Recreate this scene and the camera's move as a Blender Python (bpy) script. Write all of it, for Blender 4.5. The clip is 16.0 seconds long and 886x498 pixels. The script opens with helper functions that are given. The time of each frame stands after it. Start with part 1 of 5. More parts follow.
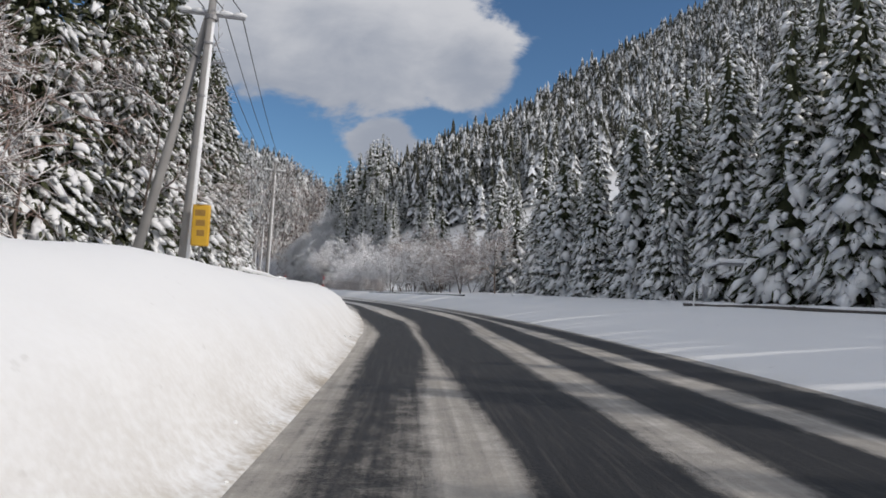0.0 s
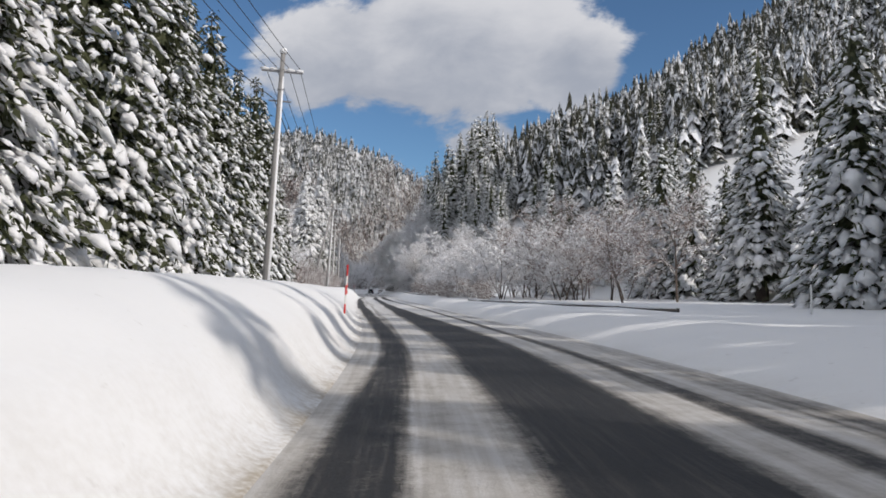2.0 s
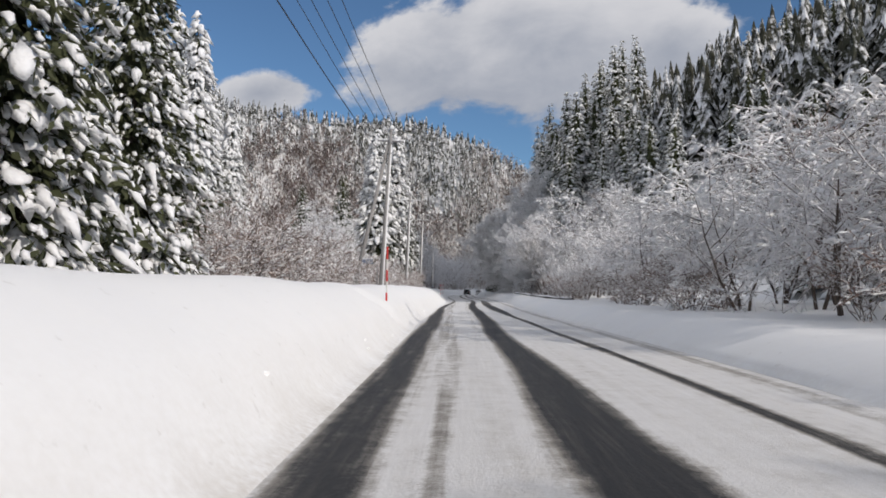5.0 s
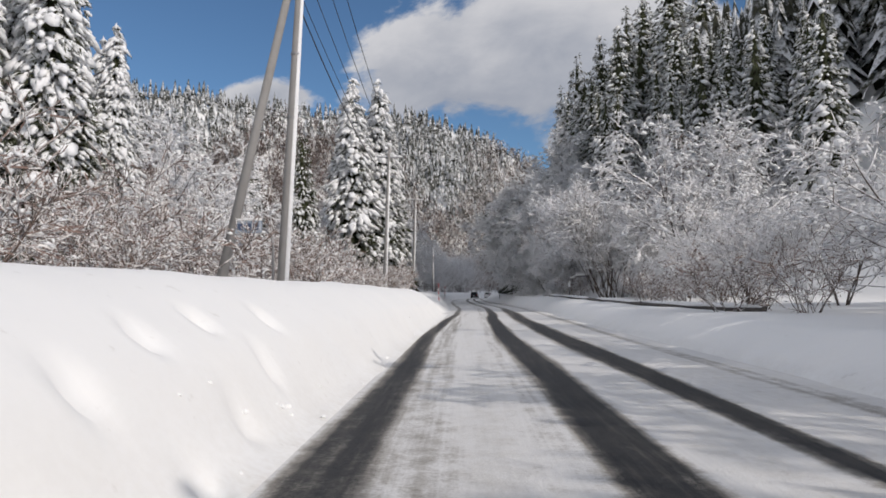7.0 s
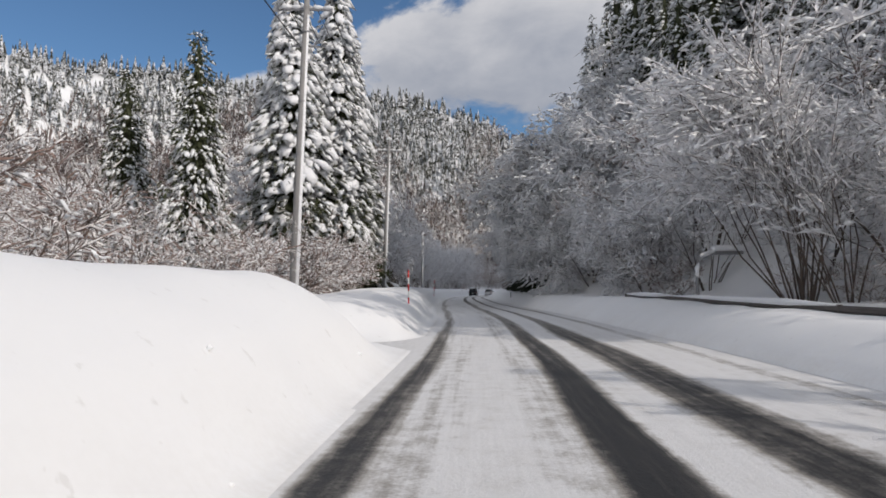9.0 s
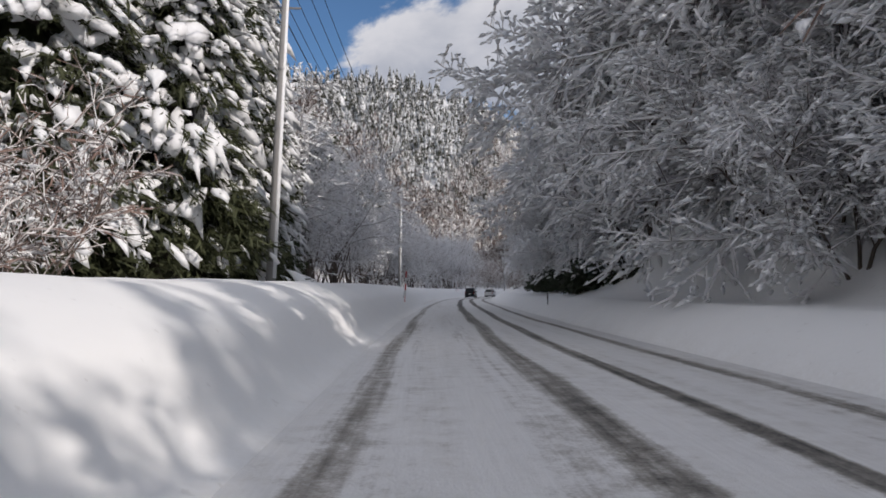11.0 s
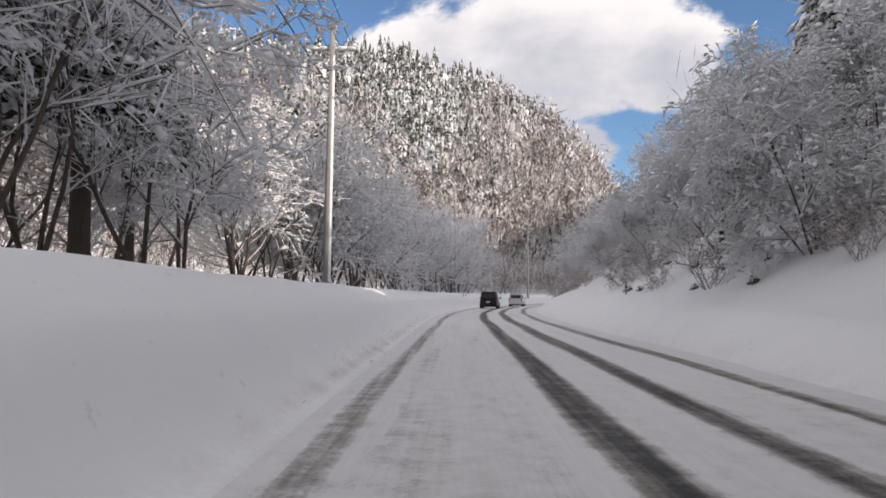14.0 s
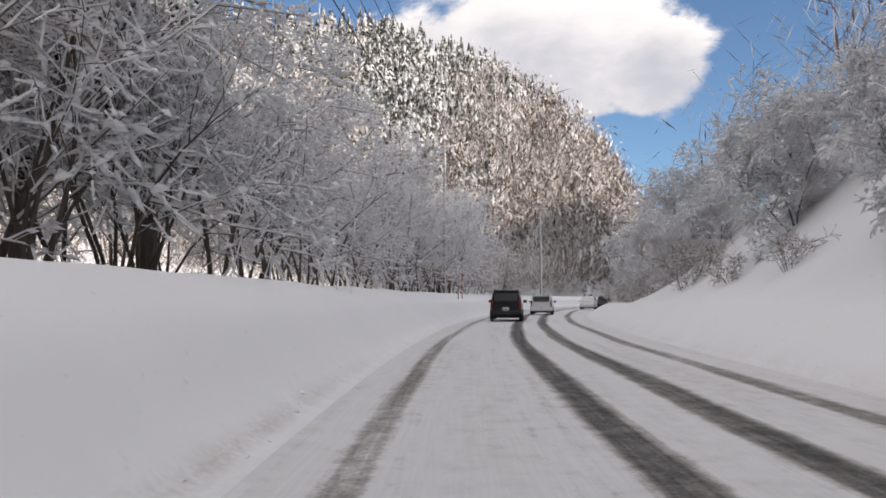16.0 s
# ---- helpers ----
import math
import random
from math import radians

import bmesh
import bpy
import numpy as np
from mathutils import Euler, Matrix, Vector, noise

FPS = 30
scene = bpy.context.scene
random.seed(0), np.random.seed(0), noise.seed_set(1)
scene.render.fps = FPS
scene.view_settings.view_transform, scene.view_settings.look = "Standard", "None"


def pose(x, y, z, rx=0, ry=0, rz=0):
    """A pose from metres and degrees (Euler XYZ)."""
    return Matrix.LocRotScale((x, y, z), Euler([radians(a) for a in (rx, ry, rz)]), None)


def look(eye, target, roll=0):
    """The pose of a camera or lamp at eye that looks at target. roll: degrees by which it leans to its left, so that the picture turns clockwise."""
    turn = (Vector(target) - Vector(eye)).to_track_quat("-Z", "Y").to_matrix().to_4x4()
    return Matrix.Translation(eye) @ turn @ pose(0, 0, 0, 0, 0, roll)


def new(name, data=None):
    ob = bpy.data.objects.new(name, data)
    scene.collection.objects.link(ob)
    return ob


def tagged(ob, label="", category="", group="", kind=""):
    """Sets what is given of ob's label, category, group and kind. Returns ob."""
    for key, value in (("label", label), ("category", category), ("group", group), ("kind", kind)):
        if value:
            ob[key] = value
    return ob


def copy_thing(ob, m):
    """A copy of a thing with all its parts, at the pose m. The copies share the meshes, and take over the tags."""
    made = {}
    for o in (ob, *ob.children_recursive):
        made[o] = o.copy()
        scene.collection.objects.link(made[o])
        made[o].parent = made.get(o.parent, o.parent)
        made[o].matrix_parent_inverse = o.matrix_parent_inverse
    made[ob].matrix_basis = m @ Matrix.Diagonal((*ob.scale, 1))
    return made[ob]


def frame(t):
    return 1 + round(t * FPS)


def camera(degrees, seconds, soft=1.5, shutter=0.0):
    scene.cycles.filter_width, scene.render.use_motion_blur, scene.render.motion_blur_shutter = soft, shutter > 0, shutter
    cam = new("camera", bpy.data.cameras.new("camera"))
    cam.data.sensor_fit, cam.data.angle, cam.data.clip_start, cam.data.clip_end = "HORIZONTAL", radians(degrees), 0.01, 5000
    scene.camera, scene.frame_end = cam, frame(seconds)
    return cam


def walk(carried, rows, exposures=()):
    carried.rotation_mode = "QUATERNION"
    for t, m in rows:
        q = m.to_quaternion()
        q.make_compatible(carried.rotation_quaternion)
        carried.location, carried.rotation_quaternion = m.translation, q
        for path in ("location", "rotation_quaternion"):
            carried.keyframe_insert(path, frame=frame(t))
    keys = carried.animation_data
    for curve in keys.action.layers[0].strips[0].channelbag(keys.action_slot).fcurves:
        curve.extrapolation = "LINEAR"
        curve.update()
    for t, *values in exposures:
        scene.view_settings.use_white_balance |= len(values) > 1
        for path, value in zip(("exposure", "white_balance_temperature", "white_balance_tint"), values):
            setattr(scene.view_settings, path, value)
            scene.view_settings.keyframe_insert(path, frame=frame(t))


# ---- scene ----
cam = camera(66.0, 16.0, soft=1.7)
PATH = [
    (0.0, 0.00, 0.00, 1.25, -0.00, 3.23, -0.67),
    (0.5, -0.31, 8.44, 1.25, 2.23, 3.23, -0.56),
    (1.0, -0.91, 16.72, 1.25, 4.50, 3.12, -0.47),
    (1.5, -1.75, 24.62, 1.25, 6.79, 3.39, -0.52),
    (2.0, -2.93, 32.31, 1.25, 8.82, 3.52, -0.46),
    (2.5, -4.40, 39.79, 1.25, 10.63, 3.66, -0.70),
    (3.0, -6.00, 47.09, 1.25, 12.29, 3.77, -0.83),
    (3.5, -7.95, 54.39, 1.25, 13.79, 3.59, -0.75),
    (4.0, -10.07, 61.67, 1.25, 15.13, 3.60, -0.44),
    (4.5, -12.12, 68.85, 1.25, 16.27, 3.57, -0.23),
    (5.0, -14.10, 75.97, 1.25, 16.96, 3.52, -0.04),
    (5.5, -16.07, 83.05, 1.25, 17.30, 3.50, 0.15),
    (6.0, -18.06, 90.13, 1.25, 17.42, 3.53, 0.41),
    (6.5, -20.12, 97.24, 1.25, 17.45, 3.57, 0.70),
    (7.0, -22.17, 104.31, 1.25, 17.43, 3.79, 0.94),
    (7.5, -24.20, 111.28, 1.25, 17.43, 3.70, 1.08),
    (8.0, -26.14, 118.19, 1.25, 17.49, 3.62, 0.93),
    (8.5, -28.05, 125.08, 1.25, 17.43, 3.48, 0.68),
    (9.0, -29.83, 131.93, 1.25, 17.21, 3.52, 0.55),
    (9.5, -31.49, 139.13, 1.25, 17.27, 3.52, 0.21),
    (10.0, -33.56, 146.98, 1.25, 17.18, 3.47, 0.09),
    (10.5, -35.96, 155.27, 1.25, 16.99, 3.45, 0.13),
    (11.0, -38.60, 163.79, 1.25, 16.78, 3.51, 0.25),
    (11.5, -41.38, 172.31, 1.25, 16.63, 3.71, 0.29),
    (12.0, -44.11, 180.77, 1.25, 16.49, 3.89, 0.20),
    (12.5, -46.61, 188.99, 1.25, 16.50, 4.04, -0.00),
    (13.0, -49.03, 197.01, 1.25, 16.53, 4.09, -0.19),
    (13.5, -51.29, 204.83, 1.25, 16.55, 4.04, -0.22),
    (14.0, -53.44, 212.55, 1.25, 16.57, 3.96, -0.11),
    (14.5, -55.71, 220.35, 1.25, 16.48, 4.00, -0.25),
    (15.0, -57.92, 228.07, 1.25, 16.44, 4.08, -0.48),
    (15.5, -59.91, 235.32, 1.25, 16.19, 4.16, -0.34),
    (16.0, -61.80, 242.42, 1.25, 15.64, 4.15, 0.02),
]
EXPOSURES = [(0.0, -0.56, 6350, 12.5), (2.5, -0.42, 6400, 13), (7.0, -0.53, 6450, 13.2), (9.0, -0.54, 6430, 13.2), (11.3, -0.37, 6380, 15.2), (12.5, -0.15, 6560, 15.8), (14.0, 0.17, 6900, 16.5), (16.0, 0.24, 7000, 16.5)]
walk(cam, [(t, pose(x, y, z, 90 + pitch, roll, yaw)) for t, x, y, z, yaw, pitch, roll in PATH], EXPOSURES)

# ---- sky and sun ----
SUN_FROM = Vector((0.923, -0.385, 0.0)).normalized()
SUN_UP = radians(27.3)
SUN_ROT = math.atan2(SUN_FROM.x, SUN_FROM.y)
sun_data = bpy.data.lights.new("sun", "SUN")
sun_data.energy, sun_data.angle, sun_data.color = 3.6, radians(0.55), (1.0, 0.93, 0.83)
sun = new("sun", sun_data)
sun_dir = SUN_FROM * math.cos(SUN_UP) + Vector((0, 0, math.sin(SUN_UP)))
sun.matrix_world = look(sun_dir * 400, (0, 0, 0))


class Net:
    """Short hand for building node trees."""

    def __init__(self, tree):
        self.t = tree
        tree.nodes.clear()

    def n(self, kind, **sets):
        node = self.t.nodes.new(kind)
        for k, v in sets.items():
            if k == "ins":
                for key, val in v.items():
                    if isinstance(val, bpy.types.NodeSocket):
                        self.t.links.new(val, node.inputs[key])
                    else:
                        node.inputs[key].default_value = val
            else:
                setattr(node, k, v)
        return node

    def math(self, op, a, b=None, clamp=False):
        ins = {0: a}
        if b is not None:
            ins[1] = b
        return self.n("ShaderNodeMath", operation=op, use_clamp=clamp, ins=ins).outputs[0]

    def noise(self, vec, scale, detail=4.0, rough=0.55, out=0, distort=0.0):
        return self.n("ShaderNodeTexNoise", ins={"Vector": vec, "Scale": scale, "Detail": detail, "Roughness": rough, "Distortion": distort}).outputs[out]

    def ramp(self, fac, stops):
        node = self.n("ShaderNodeValToRGB", ins={"Fac": fac})
        el = node.color_ramp.elements
        while len(el) < len(stops):
            el.new(0.5)
        for e, (p, c) in zip(el, stops):
            e.position = p
            e.color = (c, c, c, 1) if isinstance(c, (int, float)) else (*c, 1)
        return node.outputs[0]

    def smooth(self, v, lo, hi):
        return self.n("ShaderNodeMapRange", interpolation_type="SMOOTHSTEP", ins={"Value": v, "From Min": lo, "From Max": hi}).outputs[0]

    def mix(self, fac, a, b):
        node = self.n("ShaderNodeMix", data_type="RGBA")
        for sock, val in ((node.inputs[0], fac), (node.inputs[6], a), (node.inputs[7], b)):
            if isinstance(val, bpy.types.NodeSocket):
                self.t.links.new(val, sock)
            else:
                sock.default_value = val if isinstance(val, (int, float)) else (*val, 1)
        return node.outputs[2]

    def bump(self, height, strength, dist):
        return self.n("ShaderNodeBump", ins={"Height": height, "Strength": strength, "Distance": dist}).outputs[0]


world = bpy.data.worlds.new("sky")
scene.world = world
world.use_nodes = True
w = Net(world.node_tree)
way = w.n("ShaderNodeTexCoord").outputs["Generated"]
sky = w.n("ShaderNodeTexSky", sky_type="NISHITA", sun_disc=False, sun_elevation=SUN_UP, sun_rotation=SUN_ROT, altitude=500, air_density=1.0, dust_density=0.25, ozone_density=3.0)
sep = w.n("ShaderNodeSeparateXYZ", ins={0: way})
sx, sy, sz = sep.outputs
ay = w.math("MAXIMUM", w.math("ABSOLUTE", sy), 0.05)
ca = w.math("DIVIDE", sx, ay)
ce = w.math("DIVIDE", sz, ay)
flat = w.n("ShaderNodeCombineXYZ", ins={0: ca, 1: w.math("MULTIPLY", ce, 1.7), 2: sy}).outputs[0]
puff = w.noise(flat, 7.0, 9.0, 0.58, distort=0.25)
fine = w.noise(flat, 26.0, 6.0, 0.6)


def lobe(a, e, wa, we):
    """One billow of the cumulus bank, as a soft mound over azimuth and height."""
    da = w.math("DIVIDE", w.math("SUBTRACT", ca, a), wa)
    de = w.math("DIVIDE", w.math("SUBTRACT", ce, e), we)
    d = w.math("SQRT", w.math("ADD", w.math("MULTIPLY", da, da), w.math("MULTIPLY", de, de)))
    return w.math("SUBTRACT", 1.0, d)


bank = None
for a, e, wa, we in ((-0.17, 0.38, 0.26, 0.145), (-0.31, 0.37, 0.17, 0.115), (-0.63, 0.335, 0.10, 0.038), (0.035, 0.335, 0.085, 0.08), (-0.14, 0.50, 0.20, 0.12), (-0.09, 0.215, 0.055, 0.04), (0.75, 0.5, 0.3, 0.14), (-2.4, 0.6, 0.6, 0.2)):
    m = lobe(a, e, wa, we)
    bank = m if bank is None else w.n("ShaderNodeMath", operation="SMOOTH_MAX", ins={0: bank, 1: m, 2: 0.12}).outputs[0]
dens = w.math("ADD", bank, w.math("MULTIPLY", w.math("SUBTRACT", puff, 0.5), 1.5))
dens = w.math("ADD", dens, w.math("MULTIPLY", w.math("SUBTRACT", fine, 0.5), 0.22))
cover = w.smooth(dens, -0.02, 0.26)
# broken cumulus added out of view, overhead and behind, to lift the ambient light
dome = w.noise(way, 2.6, 7.0, 0.55)
where = w.math("MAXIMUM", w.smooth(sz, 0.50, 0.68), w.smooth(w.math("MULTIPLY", sy, -1.0), -0.05, 0.30))
cover = w.math("MAXIMUM", cover, w.math("MULTIPLY", w.smooth(dome, 0.37, 0.53), where))
lit = w.smooth(w.math("ADD", w.math("MULTIPLY", w.math("SUBTRACT", ce, 0.30), 2.2), w.math("ADD", w.math("MULTIPLY", dens, -0.25), puff)), 0.25, 0.80)
cloud_col = w.mix(lit, (0.51, 0.56, 0.645), (0.95, 0.965, 0.985))
deep = w.n("ShaderNodeMix", data_type="RGBA", blend_type="MULTIPLY", ins={0: 1.0, 6: sky.outputs[0], 7: (0.66, 0.80, 0.86, 1)}).outputs[2]
bg_sky = w.n("ShaderNodeBackground", ins={"Color": deep, "Strength": 0.15})
bg_cloud = w.n("ShaderNodeBackground", ins={"Color": cloud_col, "Strength": 0.92})
mixw = w.n("ShaderNodeMixShader", ins={0: cover, 1: bg_sky.outputs[0], 2: bg_cloud.outputs[0]})
w.n("ShaderNodeOutputWorld", ins={0: mixw.outputs[0]})


# ---- materials ----
def material(name, build):
    mat = bpy.data.materials.new(name)
    mat.use_nodes = True
    k = Net(mat.node_tree)
    shader = build(k)
    k.n("ShaderNodeOutputMaterial", ins={0: shader})
    return mat


def surface(k, color, rough=0.6, metal=0.0, normal=None, spec=None, extra=None):
    ins = {"Base Color": color if isinstance(color, bpy.types.NodeSocket) else (*color, 1), "Roughness": rough, "Metallic": metal}
    if normal is not None:
        ins["Normal"] = normal
    if spec is not None:
        ins["Specular IOR Level"] = spec
    ins.update(extra or {})
    return k.n("ShaderNodeBsdfPrincipled", ins=ins).outputs[0]


def obj_co(k):
    return k.n("ShaderNodeTexCoord").outputs["Object"]


def m_snow(k):
    co = k.n("ShaderNodeNewGeometry").outputs["Position"]
    big, small = k.noise(co, 0.35, 5), k.noise(co, 9.0, 4)
    col = k.mix(big, (0.83, 0.84, 0.86), (0.90, 0.90, 0.89))
    h = k.math("ADD", k.math("MULTIPLY", k.noise(co, 1.6, 6), 1.0), k.math("MULTIPLY", small, 0.25))
    return surface(k, col, 0.75, normal=k.bump(h, 0.5, 0.10), spec=0.25)


def m_bank(k):
    """Ploughed bank: clean snow, greyed by thrown slush and grit towards the carriageway."""
    co = k.n("ShaderNodeNewGeometry").outputs["Position"]
    dirt = k.n("ShaderNodeAttribute", attribute_name="grit").outputs["Fac"]
    big, small = k.noise(co, 0.5, 6), k.noise(co, 14.0, 4)
    col = k.mix(big, (0.84, 0.85, 0.86), (0.90, 0.90, 0.89))
    spots = k.smooth(k.noise(co, 5.0, 3), 0.66, 0.74)
    grit = k.math("MULTIPLY", dirt, k.smooth(k.math("ADD", k.math("MULTIPLY", k.noise(co, 1.1, 6), 0.7), k.math("MULTIPLY", small, 0.5)), 0.35, 0.85), clamp=True)
    col = k.mix(grit, col, (0.44, 0.39, 0.32))
    col = k.mix(k.math("MULTIPLY", spots, 0.22), col, (0.45, 0.43, 0.40))
    h = k.math("ADD", k.math("MULTIPLY", k.noise(co, 0.9, 3), 1.0), k.math("MULTIPLY", k.noise(co, 4.0, 5), 0.12))
    return surface(k, col, 0.8, normal=k.bump(h, 0.18, 0.10), spec=0.2)


def m_road(k):
    """Packed snow, worn through to wet asphalt in the wheel tracks."""
    co = k.n("ShaderNodeNewGeometry").outputs["Position"]
    wear = k.n("ShaderNodeAttribute", attribute_name="wear").outputs["Fac"]
    lane = k.n("ShaderNodeUVMap", uv_map="lane").outputs[0]
    streak = k.n("ShaderNodeMapping", ins={"Vector": lane, "Scale": (7.0, 0.22, 1.0)}).outputs[0]
    fine_streak = k.n("ShaderNodeMapping", ins={"Vector": lane, "Scale": (26.0, 0.9, 1.0)}).outputs[0]
    n1, n2, n3 = k.noise(streak, 1.0, 5), k.noise(co, 3.0, 8, 0.72), k.noise(co, 26.0, 4, 0.7)
    broad = k.n("ShaderNodeMapping", ins={"Vector": lane, "Scale": (1.6, 0.07, 1.0)}).outputs[0]
    n0 = k.noise(broad, 1.0, 4)
    v = k.math("ADD", wear, k.math("MULTIPLY", k.math("SUBTRACT", n1, 0.5), 0.60))
    v = k.math("ADD", v, k.math("MULTIPLY", k.math("SUBTRACT", n2, 0.5), 0.75))
    v = k.math("ADD", v, k.math("MULTIPLY", k.math("SUBTRACT", n3, 0.5), 0.45))
    v = k.math("ADD", v, k.math("MULTIPLY", k.math("SUBTRACT", n0, 0.5), 0.35))
    bare = k.smooth(v, 0.38, 0.82)
    slush = k.smooth(v, 0.10, 0.50)
    white = k.mix(k.noise(fine_streak, 1.0, 4), (0.68, 0.68, 0.68), (0.84, 0.84, 0.84))
    white = k.mix(k.smooth(k.math("ADD", k.math("MULTIPLY", n2, 0.6), k.math("MULTIPLY", n0, 0.5)), 0.5, 0.8), white, (0.60, 0.59, 0.57))
    silt = k.n("ShaderNodeAttribute", attribute_name="slush").outputs["Fac"]
    white = k.mix(k.math("MULTIPLY", silt, k.smooth(k.math("ADD", n1, k.math("MULTIPLY", n2, 0.5)), 0.45, 0.95), clamp=True), white, (0.36, 0.33, 0.285))
    white = k.mix(k.math("MULTIPLY", silt, 0.55), white, (0.41, 0.365, 0.30))
    brown = k.mix(n3, (0.24, 0.225, 0.205), (0.40, 0.38, 0.35))
    tar = k.mix(k.noise(co, 60.0, 3), (0.012, 0.012, 0.013), (0.034, 0.034, 0.035))
    tar = k.mix(k.smooth(k.noise(fine_streak, 0.7, 5), 0.45, 0.75), tar, (0.060, 0.056, 0.052))
    col = k.mix(bare, k.mix(slush, white, brown), tar)
    rough = k.n("ShaderNodeMix", data_type="FLOAT", ins={0: bare, 2: 0.8, 3: 0.6}).outputs[0]
    h = k.math("SUBTRACT", k.math("MULTIPLY", n3, 0.5), k.math("MULTIPLY", bare, 1.0))
    return surface(k, col, rough, normal=k.bump(h, 0.8, 0.035), spec=0.3)


def m_needles(k):
    co = obj_co(k)
    col = k.mix(k.noise(co, 1.3, 4), (0.030, 0.038, 0.020), (0.088, 0.094, 0.046))
    return surface(k, col, 0.7, spec=0.2)


def m_tree_snow(k):
    co = obj_co(k)
    col = k.mix(k.noise(co, 1.1, 4), (0.80, 0.81, 0.83), (0.90, 0.90, 0.90))
    return surface(k, col, 0.8, normal=k.bump(k.noise(co, 6.0, 5), 0.5, 0.08), spec=0.2)


def m_far_needles(k):
    """Conifers far off: needles under patches of snow that lie on the upper sides."""
    geo = k.n("ShaderNodeNewGeometry")
    co = geo.outputs["Position"]
    up = k.n("ShaderNodeSeparateXYZ", ins={0: geo.outputs["Normal"]}).outputs[2]
    v = k.math("ADD", k.math("MULTIPLY", up, 0.30), k.noise(co, 1.1, 4, 0.7))
    v = k.math("ADD", v, k.math("MULTIPLY", k.math("SUBTRACT", geo.outputs["Random Per Island"], 0.5), 0.25))
    snow = k.smooth(v, 0.51, 0.72)
    green = k.mix(k.noise(co, 0.05, 3), (0.022, 0.028, 0.020), (0.070, 0.066, 0.045))
    return surface(k, k.mix(snow, green, (0.82, 0.83, 0.85)), 0.8, spec=0.2)


def m_far_twigs(k):
    geo = k.n("ShaderNodeNewGeometry")
    co = geo.outputs["Position"]
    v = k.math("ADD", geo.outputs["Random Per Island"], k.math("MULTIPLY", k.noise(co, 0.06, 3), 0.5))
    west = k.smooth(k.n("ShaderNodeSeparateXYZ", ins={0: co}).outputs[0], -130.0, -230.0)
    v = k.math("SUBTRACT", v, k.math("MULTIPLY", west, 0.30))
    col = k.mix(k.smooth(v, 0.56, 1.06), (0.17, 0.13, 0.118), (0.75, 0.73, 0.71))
    return surface(k, col, 0.85, spec=0.15)


def m_bark(k):
    co = obj_co(k)
    st = k.n("ShaderNodeMapping", ins={"Vector": co, "Scale": (9.0, 9.0, 1.2)}).outputs[0]
    g = k.noise(st, 1.5, 6)
    col = k.mix(g, (0.055, 0.042, 0.035), (0.17, 0.14, 0.12))
    return surface(k, col, 0.9, normal=k.bump(g, 0.6, 0.02), spec=0.15)


def m_rimed_bark(k):
    """Bark of limbs with snow stuck along their upper sides."""
    co = obj_co(k)
    up = k.n("ShaderNodeSeparateXYZ", ins={0: k.n("ShaderNodeNewGeometry").outputs["Normal"]}).outputs[2]
    v = k.math("ADD", k.math("MULTIPLY", up, 0.5), k.noise(co, 3.0, 4))
    bark = k.mix(k.noise(co, 8.0, 4), (0.07, 0.055, 0.047), (0.19, 0.16, 0.14))
    return surface(k, k.mix(k.smooth(v, 0.42, 0.62), bark, (0.83, 0.83, 0.84)), 0.85, spec=0.15)


def m_frost(k):
    """Snow-loaded twigs, seen as white with a little brown wood between."""
    co = obj_co(k)
    v = k.math("ADD", k.n("ShaderNodeNewGeometry").outputs["Random Per Island"], k.math("MULTIPLY", k.noise(co, 0.5, 3), 0.4))
    col = k.mix(k.smooth(v, 0.06, 0.30), (0.22, 0.175, 0.155), (0.85, 0.84, 0.85))
    return surface(k, col, 0.85, spec=0.15)


def m_thin_frost(k):
    """Sunned twigs from which half the snow has dropped, brown among white."""
    co = obj_co(k)
    v = k.math("ADD", k.n("ShaderNodeNewGeometry").outputs["Random Per Island"], k.math("MULTIPLY", k.noise(co, 0.6, 3), 0.5))
    col = k.mix(k.smooth(v, 0.58, 1.08), (0.24, 0.168, 0.142), (0.82, 0.80, 0.79))
    return surface(k, col, 0.85, spec=0.15)


def plain(name, color, rough=0.5, metal=0.0, vary=0.25, scale=4.0, bump=0.1):
    def build(k):
        co = obj_co(k)
        g = k.noise(co, scale, 5)
        dark = tuple(c * (1 - vary) for c in color)
        return surface(k, k.mix(g, dark, color), rough, metal, normal=k.bump(k.noise(co, scale * 6, 4), bump, 0.01))
    return material(name, build)


SNOW, BANK, ROAD = material("snow", m_snow), material("ploughed_snow", m_bank), material("road_surface", m_road)
NEEDLES, TREE_SNOW, BARK, FROST = material("needles", m_needles), material("tree_snow", m_tree_snow), material("bark", m_bark), material("frosted_twigs", m_frost)
RIMED, THIN_FROST = material("rimed_bark", m_rimed_bark), material("thin_frosted_twigs", m_thin_frost)
FAR_NEEDLES, FAR_TWIGS = material("far_conifers", m_far_needles), material("far_broadleaf", m_far_twigs)
CONCRETE = plain("pole_concrete", (0.34, 0.33, 0.32), 0.85, vary=0.35, scale=2.0)
STEEL = plain("galvanised_steel", (0.32, 0.32, 0.33), 0.5, 0.6)
RAIL = plain("rusty_rail", (0.13, 0.115, 0.105), 0.7, 0.3, vary=0.5)
BLACK_PAINT = plain("black_car_paint", (0.012, 0.013, 0.016), 0.22, 0.2, vary=0.3)
WHITE_PAINT = plain("white_car_paint", (0.70, 0.70, 0.70), 0.3)
GLASS = plain("dark_car_glass", (0.02, 0.022, 0.025), 0.06, vary=0.2)
